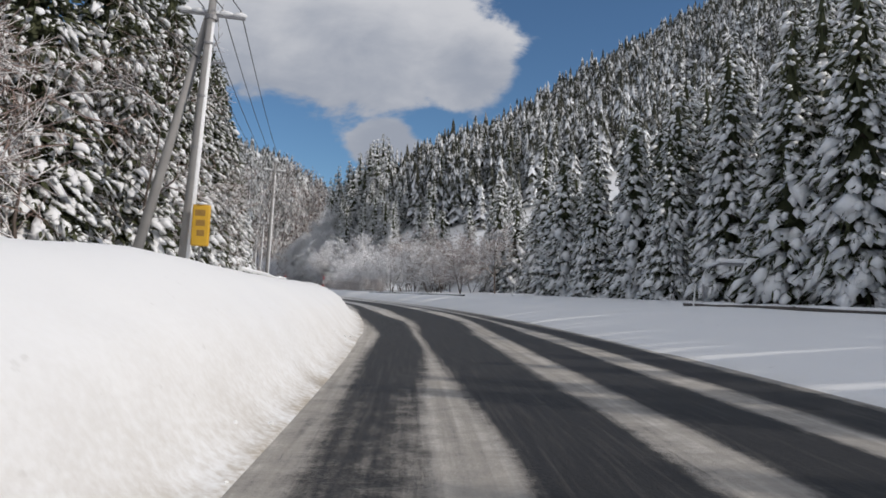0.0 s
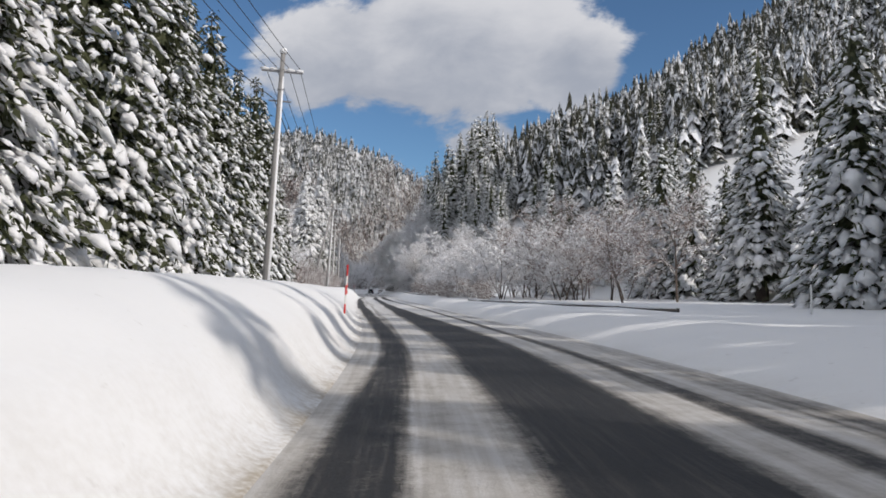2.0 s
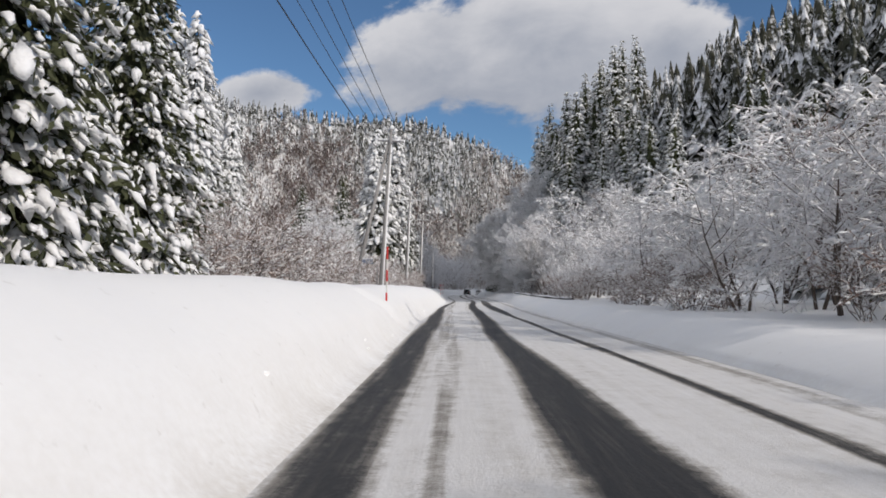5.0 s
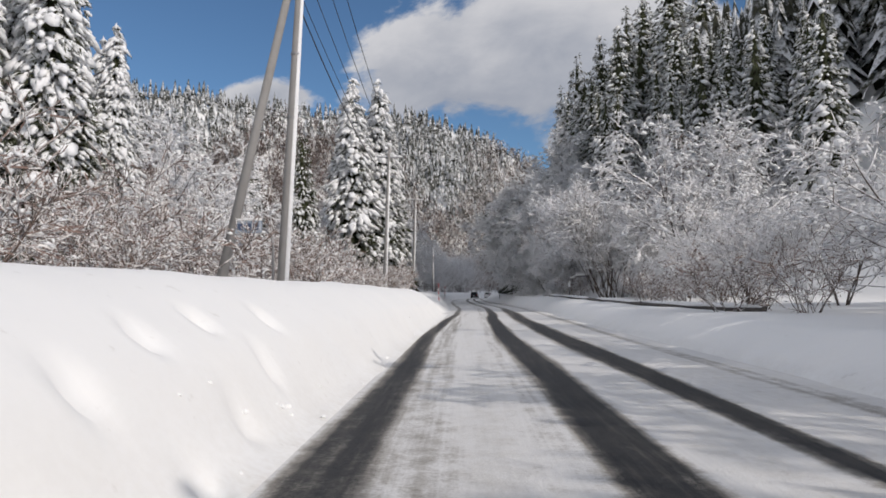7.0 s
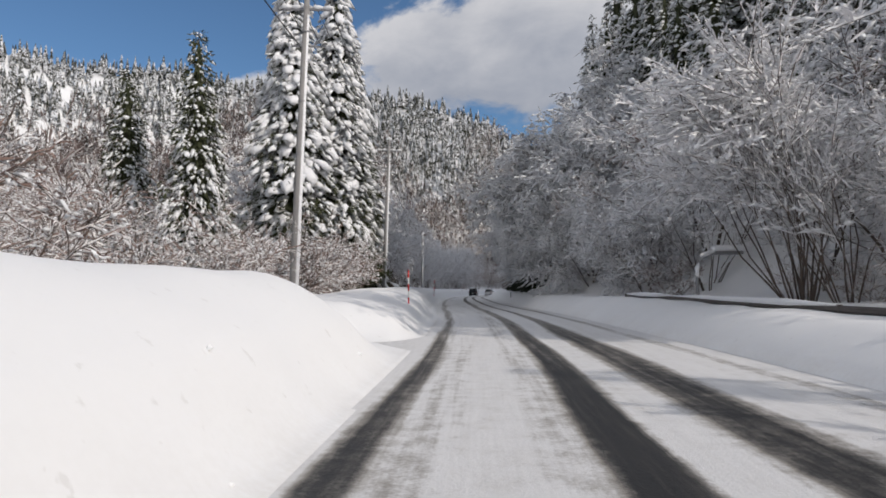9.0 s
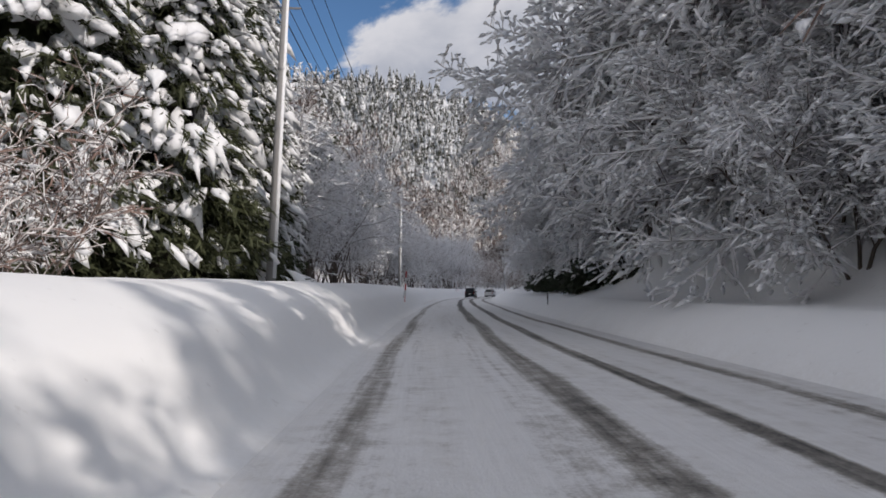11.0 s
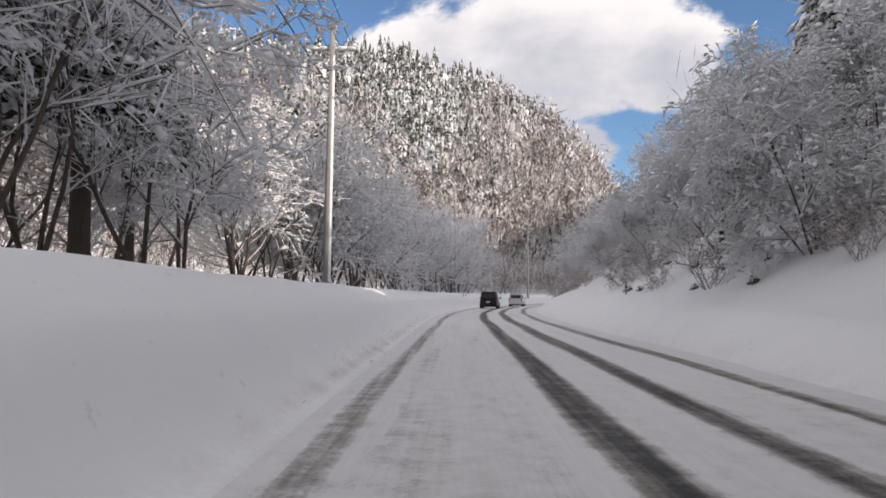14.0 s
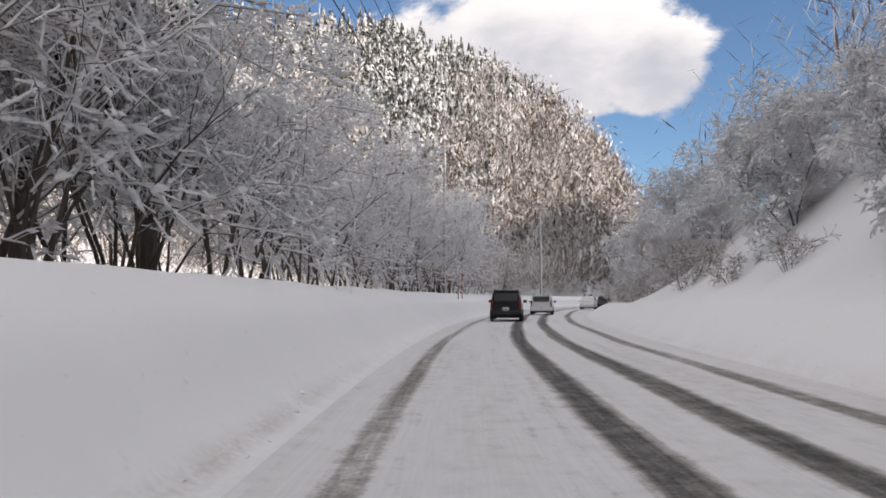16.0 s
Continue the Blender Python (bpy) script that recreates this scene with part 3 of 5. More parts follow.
def blobs(rng, centres, dirs, size, rough=0.16, shape=None):
    """Lumps of (length, width, thickness) set along dirs, drooping at their tips."""
    side, up = frames_of(dirs)
    BLOB_V, BLOB_F = shape or BLOB_MID
    n, k = len(centres), len(BLOB_V)
    t = BLOB_V[None] * (1 + rng.normal(0, rough, (n, k, 1)))
    along_ = t[..., 0:1] * size[:, None, 0:1]
    v = centres[:, None] + along_ * dirs[:, None] + t[..., 1:2] * size[:, None, 1:2] * side[:, None] + t[..., 2:3] * size[:, None, 2:3] * up[:, None]
    v[..., 2] -= 0.35 * np.clip(t[..., 0], 0, None) ** 2 * size[:, None, 0]
    f = BLOB_F[None] + (np.arange(n) * k)[:, None, None]
    return v.reshape(-1, 3), f.reshape(-1, 3)


def sprays(rng, centres, dirs, size, per, wide=(0.05, 0.10)):
    """Tufts of pointed needle sprays round each centre."""
    n = len(centres)
    c = np.repeat(centres, per, 0) + rng.normal(0, 0.33, (n * per, 3)) * np.repeat(size, per, 0)
    d = np.repeat(dirs, per, 0) + rng.normal(0, 0.55, (n * per, 3))
    d[:, 2] -= 0.25
    d /= np.linalg.norm(d, axis=1, keepdims=True)
    side, up = frames_of(d)
    a = rng.uniform(0, math.pi, (n * per, 1))
    w_ = (side * np.cos(a) + up * np.sin(a)) * rng.uniform(*wide, (n * per, 1))
    ln = d * rng.uniform(0.45, 0.95, (n * per, 1)) * np.repeat(size[:, :1], per, 0)
    v = np.stack([c - ln * 0.4, c + w_, c + ln, c - w_], 1)
    i = np.arange(n * per)[:, None] * 4
    return v.reshape(-1, 3), i + np.array([0, 1, 2, 3])


def cone_tiers(rng, height, radius, base, tiers, spokes, droop=0.5):
    """Stacked ragged skirts of needles."""
    vs, fs, n = [], [], 0
    for j in range(tiers):
        t = j / tiers
        z1 = height * (base + (1 - base) * (t + 1.45 / tiers))
        r = radius * (1 - t) ** 0.85 + 0.12
        z0 = height * (base + (1 - base) * t)
        ang = np.linspace(0, 2 * math.pi, spokes * 2, endpoint=False) + rng.uniform(0, 6)
        rr = r * np.where(np.arange(spokes * 2) % 2, rng.uniform(0.45, 0.70, spokes * 2), rng.uniform(0.85, 1.25, spokes * 2))
        zz = z0 - np.where(np.arange(spokes * 2) % 2, -0.3, droop) * (height / tiers) * rng.uniform(0.3, 1.0, spokes * 2)
        vs.append(np.concatenate([[[0, 0, min(z1, height)]], np.stack([np.cos(ang) * rr, np.sin(ang) * rr, zz], 1)]))
        k = np.arange(spokes * 2)
        fs.append(np.stack([np.zeros_like(k), k + 1, (k + 1) % (spokes * 2) + 1], 1) + n)
        n += spokes * 2 + 1
    return np.concatenate(vs), np.concatenate(fs)


def conifer_meshes(seed, height, radius, base, clumps, snow_share, tuft=8, shape=None, lump=1.0, hang=1.0, foot=1.0):
    """Trunk, needle crown and snow load of one cedar."""
    rng = np.random.default_rng(seed)
    t = np.sort(1 - np.sqrt(rng.uniform(0, 1, clumps)) * 0.985)
    tier = np.round(t * 16) / 16 + rng.normal(0, 0.012, clumps)
    t = np.clip(np.where(rng.uniform(0, 1, clumps) < 0.6, tier, t), 0, 0.99)
    r_at = radius * (1 - t) ** 0.72 + 0.10
    ang = rng.uniform(0, 2 * math.pi, clumps)
    r_at = r_at * (1 + 0.16 * np.sin(ang * 3 + t * 19 + seed)) * rng.uniform(0.78, 1.1, clumps)
    rad = r_at * np.sqrt(rng.uniform(0.22, 1.0, clumps))
    z = height * (base + (1 - base) * t)
    out = np.stack([np.cos(ang), np.sin(ang), rng.uniform(-1.0, -0.2, clumps)], 1)
    out /= np.linalg.norm(out, axis=1, keepdims=True)
    c = np.stack([np.cos(ang) * rad, np.sin(ang) * rad, z - rad * 0.38], 1)
    scale = (0.85 if foot < 0.1 else 0.42 + 0.58 * (1 - t)) * rng.choice([0.55, 0.8, 1.1, 1.6], clumps, p=[0.3, 0.35, 0.25, 0.1]) * (0.75 + height / 60) * lump
    size = np.stack([scale * 0.80 * hang, scale * rng.uniform(0.42, 0.62, clumps), scale * rng.uniform(0.26, 0.42, clumps)], 1)
    out[:, 2] -= 0.35 * (hang - 1)
    out /= np.linalg.norm(out, axis=1, keepdims=True)
    fv, ff = sprays(rng, c, out, np.maximum(size, 0.3) * (0.9 if foot < 0.5 else 1.3), tuft, (0.025, 0.055) if foot < 0.5 else (0.05, 0.10))
    kv, kf = cone_tiers(rng, height * 0.93, radius * 0.55, base, 13, 7)
    crown = mesh_np("crown", np.concatenate([fv, kv]), [ff, kf + len(fv)], [NEEDLES])
    pick = rng.uniform(0, 1, clumps) < snow_share * np.clip(foot + 1.4 * t, 0, 1)
    n = int(pick.sum())
    sv, sf = blobs(rng, c[pick] + np.array([0, 0, 0.10]) + out[pick] * 0.10, out[pick], size[pick] * rng.uniform(0.65, 1.1, (n, 1)), rough=0.16 if hang == 1 else 0.30, shape=shape)
    snow = mesh_np("snow_load", sv, [sf], [TREE_SNOW], smooth=True)
    bm = tube_bm([(0, 0, -0.6), (0.05, 0, height * 0.35), (0, 0, height * 0.97)], [0.022 * height, 0.016 * height, 0.02], 9)
    trunk = bpy.data.meshes.new("trunk")
    bm.to_mesh(trunk)
    bm.free()
    trunk.materials.append(BARK)
    return trunk, crown, snow


def tubes_np(p0, p1, r0, r1, sides, twist=0.0):
    """Many straight tapering bars at once."""
    d = p1 - p0
    d = d / np.maximum(np.linalg.norm(d, axis=1, keepdims=True), 1e-6)
    ref = np.where(np.abs(d[:, 2:3]) > 0.95, [[1.0, 0, 0]], [[0.0, 0, 1.0]])
    a = np.cross(d, ref)
    a /= np.linalg.norm(a, axis=1, keepdims=True)
    b = np.cross(d, a)
    n = len(p0)
    ang = 2 * math.pi * np.arange(sides) / sides + twist
    ring = np.cos(ang)[None, :, None] * a[:, None] + np.sin(ang)[None, :, None] * b[:, None]
    v = np.concatenate([p0[:, None] + ring * r0[:, None, None], p1[:, None] + ring * r1[:, None, None]], 1).reshape(-1, 3)
    k = np.arange(sides)
    f = np.stack([k, (k + 1) % sides, (k + 1) % sides + sides, k + sides], 1)
    f = (f[None] + (np.arange(n) * 2 * sides)[:, None, None]).reshape(-1, 4)
    return v, f


def ribbons_np(rng, p0, p1, half):
    """Thin flat slivers for twigs too fine to be round."""
    d = p1 - p0
    d = d / np.maximum(np.linalg.norm(d, axis=1, keepdims=True), 1e-6)
    side = np.cross(d, rng.normal(0, 1, d.shape) + np.array([0, 0, 0.6]))
    side = side / np.maximum(np.linalg.norm(side, axis=1, keepdims=True), 1e-6) * half[:, None]
    v = np.stack([p0 - side, p0 + side, p1 + side * 0.6, p1 - side * 0.6], 1).reshape(-1, 3)
    return v, np.arange(len(p0))[:, None] * 4 + np.array([0, 1, 2, 3])


def broadleaf_segments(rng, height, stems, lean, spread, levels, first=0.3, droop=0.0):
    """Limbs of a bare tree: rows of start, end, radius, radius, level."""
    segs = []

    def grow(p, d, length, r, level):
        steps = 6 if level == 0 else 4 if level == 1 else 2 if level < 4 else 1
        d = d.copy()
        pts = [p]
        for _ in range(steps):
            d = d + rng.normal(0, 0.14 if level < 2 else 0.22, 3) + np.array([0, 0, 0.05 if level < 2 else -droop])
            d /= np.linalg.norm(d)
            q = pts[-1] + d * length / steps
            k = len(pts) - 1
            segs.append((pts[-1], q, r * (1 - 0.9 / steps * k), r * (1 - 0.9 / steps * (k + 1)), level))
            pts.append(q)
        if level >= len(levels):
            return
        n = levels[level]
        for j in range(n):
            t = rng.uniform(first if level == 0 else 0.15, 1.0)
            i = min(int(t * steps), steps - 1)
            base = pts[i] + (pts[i + 1] - pts[i]) * (t * steps - i)
            ax = rng.normal(0, 1, 3)
            ax -= ax @ d * d
            ax /= np.linalg.norm(ax)
            nd = d * rng.uniform(0.45, 0.9) + ax * spread * rng.uniform(0.6, 1.2)
            nd /= np.linalg.norm(nd)
            grow(base, nd, length * rng.uniform(0.38, 0.62) * (1.15 - 0.4 * t), max(r * rng.uniform(0.35, 0.55), 0.012), level + 1)

    for j in range(stems):
        a = 2 * math.pi * (j + rng.uniform(0, 0.8)) / stems
        tilt = rng.uniform(0.4, 1.0) * lean
        d = np.array([math.cos(a) * tilt, math.sin(a) * tilt, 1.0])
        d /= np.linalg.norm(d)
        grow(np.array([math.cos(a) * 0.15, math.sin(a) * 0.15, -0.4]), d, height * rng.uniform(0.75, 1.05), (0.0125 if stems < 7 else 0.008) * height / max(stems, 1) ** 0.4 + 0.008, 0)
    return segs


def broadleaf_meshes(seed, height, stems, lean, spread, levels, first=0.3, droop=0.02, load=1.0, puff=0, pads=110, frost=None, cover=0.7):
    """Stems, twigs and snow of one bare tree under fresh snow."""
    rng = np.random.default_rng(seed)
    segs = broadleaf_segments(rng, height, stems, lean, spread, levels, first, droop)
    p0, p1 = np.array([q[0] for q in segs]), np.array([q[1] for q in segs])
    r0, r1, lv = np.array([q[2] for q in segs]), np.array([q[3] for q in segs]), np.array([q[4] for q in segs])
    stem, mid = lv == 0, (lv == 1) | (lv == 2)
    v, f = tubes_np(p0[stem], p1[stem], r0[stem], r1[stem], 7)
    trunk = mesh_np("trunk", v, [f], [BARK], smooth=True)
    v, f = tubes_np(p0[mid], p1[mid], np.maximum(r0[mid], 0.011), np.maximum(r1[mid], 0.008), 4)
    crown = mesh_np("crown", v, [f], [RIMED], smooth=True)
    d = (p1 - p0) / np.maximum(np.linalg.norm(p1 - p0, axis=1, keepdims=True), 1e-6)
    level_ = 1 - np.abs(d[:, 2]) ** 3
    keep = (lv < 3) & (level_ > 0.25) & (rng.uniform(0, 1, len(segs)) < cover)
    thick = (np.where(lv == 2, 0.024, 0.035) + 0.40 * r0) * rng.uniform(0.6, 1.5, len(segs)) * load * np.sqrt(np.clip(level_, 0.2, 1))
    lift = np.array([0, 0, 1.0]) * (r0 * 0.7 + thick * 0.45)[:, None]
    sv, sf = tubes_np(p0[keep] + lift[keep], p1[keep] + lift[keep], thick[keep], thick[keep] * 0.6, 3, 0.5)
    tw = lv >= 3
    wv, wf = ribbons_np(rng, p0[tw], p1[tw], np.where(lv[tw] == 3, 0.020, 0.015) * rng.uniform(0.6, 1.7, int(tw.sum())) * load)
    k = np.where(lv >= 2)[0]
    tips = rng.choice(k, min(int(pads * load), len(k)), replace=False)
    tv, tf = blobs(rng, p1[tips] + np.array([0, 0, 0.04]), d[tips] * np.array([1, 1, 0.4]), np.stack([rng.uniform(0.08, 0.26, len(tips)), rng.uniform(0.05, 0.11, len(tips)), rng.uniform(0.04, 0.08, len(tips))], 1) * load, 0.2, BLOB_TINY)
    q = rng.choice(np.where(lv >= 3)[0] if (lv >= 3).any() else k, puff)
    at_ = p0[q] + (p1[q] - p0[q]) * rng.uniform(0, 1, (puff, 1)) + np.array([0, 0, 0.03])
    puff_ = rng.choice([0.7, 1.2, 2.0], (puff, 1), p=[0.40, 0.38, 0.22]) * load
    pv, pf = blobs(rng, at_, d[q] * np.array([1, 1, 0.6]) + rng.normal(0, 0.15, (puff, 3)), np.stack([rng.uniform(0.06, 0.17, puff), rng.uniform(0.04, 0.085, puff), rng.uniform(0.03, 0.06, puff)], 1) * puff_, 0.22, BLOB_FLECK)
    twigs_, lumps_ = np.concatenate([sf, wf + len(sv)]), np.concatenate([tf + len(sv) + len(wv), pf + len(sv) + len(wv) + len(tv)])
    snow = mesh_np("snow_load", np.concatenate([sv, wv, tv, pv]), [twigs_, lumps_], [frost or FROST, TREE_SNOW], np.concatenate([np.zeros(len(twigs_)), np.ones(len(lumps_))]), smooth=True)
    return trunk, crown, snow


def tree(name, parts, label, category, group):
    ob = empty(name, pose(0, 0, -300), label, category, group)
    for nm, me in zip(("trunk", "crown", "snow_load"), parts):
        tagged(under(nm, me, ob), kind="" if nm == "trunk" else "stuff")
    return ob


def cedar(seed, *a, **k):
    return tree("cedar", conifer_meshes(seed, *a, **k), "tall dark green cedar loaded with clumps of fresh snow", "tree", "cedars along the road")


CEDARS = [(22, cedar(11, 22, 3.4, 0.04, 1150, 0.95, tuft=3, lump=0.80, shape=BLOB_TINY)), (19, cedar(12, 19, 3.1, 0.03, 1050, 0.95, tuft=3, lump=0.78, shape=BLOB_TINY)), (25, cedar(13, 25, 3.4, 0.08, 1200, 0.95, tuft=3, lump=0.80, shape=BLOB_TINY)), (15, cedar(14, 15, 2.8, 0.02, 850, 0.95, tuft=3, lump=0.78, shape=BLOB_TINY))]
NEAR = [(18, cedar(15, 18, 3.1, 0.03, 2200, 0.88, tuft=4, lump=0.37, hang=1.12)), (20, cedar(16, 20, 3.3, 0.04, 2300, 0.86, tuft=4, lump=0.37, hang=1.12)), (28, cedar(17, 28, 3.9, 0.05, 4600, 0.98, tuft=8, lump=0.50, hang=1.25, foot=0.0))]
HIGH = (18, cedar(18, 18, 2.7, 0.36, 1700, 0.80, tuft=5, lump=0.38, hang=1.12))
MID_CEDARS = [(20, cedar(21, 20, 3.1, 0.08, 480, 0.92, tuft=3, lump=0.85, shape=BLOB_TINY)), (23, cedar(22, 23, 3.3, 0.10, 500, 0.90, tuft=3, lump=0.85, shape=BLOB_TINY)), (17, cedar(23, 17, 2.8, 0.06, 440, 0.92, tuft=3, lump=0.82, shape=BLOB_TINY))]


def bare(seed, height, *a, **k):
    big = height > 5
    return tree("bare_tree" if big else "bush", broadleaf_meshes(seed, height, *a, **k), "bare broadleaf tree white with fresh snow on every twig" if big else "low bare bush bowed under fresh snow", "tree" if big else "bush", "bare trees along the road" if big else "bushes along the road")


BARE = [(9, bare(31, 9, 2, 0.35, 0.8, (10, 8, 7), 0.18, 0.05, 1.15, 1500, 420)), (11, bare(32, 11, 2, 0.25, 0.75, (10, 8, 7), 0.22, 0.04, 1.0, 1300, 420)), (6, bare(33, 6, 9, 0.5, 0.5, (6, 6, 5), 0.4, 0.0, 0.9, 1200, 500)), (8, bare(34, 8, 3, 0.5, 0.85, (8, 7, 6), 0.12, 0.07, 1.15, 1500, 420))]
DROOP = [(12, bare(37, 12, 3, 0.7, 0.85, (11, 10, 8), 0.10, 0.13, 1.8, 2600, 2200, cover=0.95)), (12, bare(38, 12, 3, 0.55, 0.8, (12, 10, 8), 0.12, 0.16, 1.8, 2600, 2200, cover=0.95))]
THICKET = [(10, bare(43, 10, 3, 0.35, 0.85, (9, 7, 6), 0.10, 0.06, 0.5, 0, 200, THIN_FROST)), (11, bare(44, 11, 2, 0.3, 0.9, (11, 8, 6), 0.10, 0.08, 0.5, 0, 200, THIN_FROST))]
UPRIGHT = [(11, bare(39, 11, 4, 0.22, 0.6, (8, 7, 6), 0.30, 0.0, 0.95, 1600, 700, cover=0.5)), (10, bare(40, 10, 5, 0.3, 0.55, (7, 7, 6), 0.25, 0.02, 0.95, 1600, 700, cover=0.5))]
LITE = [(9, bare(35, 9, 2, 0.35, 0.85, (9, 8, 7), 0.2, 0.05, 0.85, 600, 250, THIN_FROST)), (10, bare(36, 10, 1, 0.2, 0.85, (13, 9, 8), 0.2, 0.04, 0.85, 600, 250, THIN_FROST))]
BUSHES = [(3.2, bare(41, 3.2, 9, 0.9, 0.7, (5, 5, 3), 0.12, 0.05, 0.55, 200, 110, THIN_FROST)), (2.6, bare(42, 2.6, 8, 1.1, 0.75, (5, 5, 4), 0.1, 0.08, 0.55, 200, 110, THIN_FROST))]
used = set()


# clearings in the wood above the road, along which the low sun reaches the far bank
GAPS = [(185.5, -1.5, 1.5), (249.5, -1.6, 3.3)]
GAP_AT = [(*road_xy(gs_, gu_), gw_) for gs_, gu_, gw_ in GAPS]


def in_clearing(x, y):
    """True for places right of the road that lie in one of the clearings."""
    out = np.zeros(np.shape(x), bool)
    for x0, y0, half in GAP_AT:
        dx, dy = np.asarray(x) - x0, np.asarray(y) - y0
        out |= (np.abs(dx * SUN_FROM.y - dy * SUN_FROM.x) < half) & (dx * SUN_FROM.x + dy * SUN_FROM.y > 22)
    return out


def plant(kind, s, u, height, rng, tilt=(0, 0), sink=0.0, turn=None, wide=1.0):
    base, src = kind
    x, y, z = spot(s, u, sink)
    if base > 5 and in_clearing(x, y):
        return None
    k = height / base
    m = pose(x, y, z, tilt[0], tilt[1], 0) @ pose(0, 0, 0, 0, 0, rng.uniform(0, 360) if turn is None else turn)
    if src.name in used:
        ob = copy_thing(src, m)
    else:
        used.add(src.name)
        ob = src
        ob.matrix_basis = m
    ob.scale = (k * wide * rng.uniform(0.92, 1.08), k * wide * rng.uniform(0.92, 1.08), k)
    return ob


rt = random.Random(5)
# cedars at the foot of the hillside, right of the road
for s, u, hh, kind in ((63.5, 23.3, 15.2, 3), (61.5, 25.4, 15.8, 1), (57.5, 27.7, 18, 0), (58, 24, 15.5, 1), (54, 25.5, 17, 2), (51, 23.5, 16, 3), (48.5, 26.5, 19, 0), (46, 24, 16.5, 1), (43, 26.5, 19.5, 2), (40.5, 24, 18.2, 0), (37.5, 26.5, 19.5, 1), (35, 24, 17, 3), (66, 28.5, 15, 3), (61, 29.5, 17, 0), (54.5, 29.5, 18.5, 1), (50.5, 30, 18, 2), (46, 29.5, 19, 0), (41.5, 29.5, 18.5, 1), (37, 29.5, 18.5, 2), (52.5, 27, 16, 3), (45, 22.6, 13, 3), (56, 22.8, 12, 3), (31.5, 25, 19.6, 1), (24.5, 25, 19.8, 0), (34.5, 25.6, 19.6, 2), (27.5, 27.5, 19, 1),
                       (81, 29.2, 20.8, 2), (77, 31.5, 14.5, 3), (85.5, 30.5, 13.5, 3), (100, 30, 16.9, 1), (103, 32, 17, 0), (108, 35.6, 16.5, 2), (113, 33.7, 16, 0), (96, 31.5, 14.5, 3), (106, 31, 13, 3), (118, 31, 14, 1), (90, 31.5, 12, 3), (122, 27, 15, 3), (127, 26, 15, 1)):
    plant(CEDARS[kind], s, u, hh, rt)
# tall cedars above the bend
# those at u 27 to 31 are added, mostly hidden, to shade the left-hand trees
for s, u, hh, kind in ((186, 25, 17, 2), (178, 23, 17, 0), (193, 21, 23, 1), (200, 24, 25, 2), (214, 19.5, 27, 0), (208, 22, 25, 1), (171, 25, 15, 2), (165, 24, 14, 1), (221, 18, 25, 2), (228, 19, 25, 0), (236, 20, 25, 1), (243, 21, 25, 2), (249, 22, 24, 0), (255, 24, 24, 1), (246, 27, 25, 2), (252, 29, 25, 0), (239, 27, 25, 1), (188, 30, 25, 0), (194, 28, 26, 1), (200, 31, 26, 2), (206, 28, 26, 0), (212, 30, 26, 1), (218, 27, 25, 2), (224, 29, 25, 0), (231, 28, 25, 1)):
    plant(CEDARS[kind], s, u, hh if s < 226 else hh * 0.6, rt)
for s, u, hh, kind in ((164, 27, 14, 0), (168, 24, 14, 2), (171, 29, 13, 1), (174, 25, 14.5, 0), (178, 28, 14, 2), (181, 24, 15, 1), (185, 27, 15, 0), (183, 31, 14, 2)):
    plant(CEDARS[kind], s, u, hh, rt)
# left of the road: a stand behind the bank, then the group by the poles
for s, u, hh, kind in ((38, -13.5, 16, 1), (44, -11.5, 17, 0), (50, -9.0, 17, 2), (56, -9, 18, 0), (62, -8.5, 17, 1), (68, -9.5, 18, 2), (74, -9, 17, 0), (80, -8.5, 16, 1), (86, -9, 17, 2), (91, -9.2, 16, 0), (97, -9.2, 14, 1), (53, -13, 20, 2), (65, -14, 20, 0), (78, -13.5, 20, 1), (46.5, -8.2, 15, 1), (41, -8.6, 15, 1), (37.5, -9.4, 16, 0), (33.5, -8.8, 16, 1), (30, -9.6, 15.5, 0), (26.5, -9.4, 16, 1), (23, -10.6, 15, 0), (18.5, -11.5, 15, 1), (32, -15.5, 18, 0), (26, -16, 17, 2), (20, -16.5, 18, 1),
                       (157, -31.5, 33, 0), (164, -39, 34, 1), (153, -36, 33, 2), (160, -35, 34, 0), (158, -42, 33, 1), (161, -28.5, 22, 1), (168, -33, 23, 2),
                       (181, -17.3, 18, 1), (190.5, -13.0, 27, 0), (194, -10.0, 28, 1), (197, -9.6, 26, 2), (186.5, -24.5, 17, 3), (203, -11.5, 24, 1), (207, -10.5, 23, 0), (201, -15, 24, 0), (211, -11.5, 22.5, 2), (205, -15, 23, 1)):
    plant(NEAR[kind % 2] if hh < 22 else NEAR[2], s, u - (1.2 if s < 86 else 0.3 if s < 100 else 0), hh, rt, wide=1.15 if 188 < s < 196 else 1.0)
for s, u, hh in ((241, -11.8, 17), (236, -13.5, 18), (246.5, -13, 16), (274, -11.5, 16), (270, -13.2, 17)):
    plant(HIGH, s, u, hh, rt)
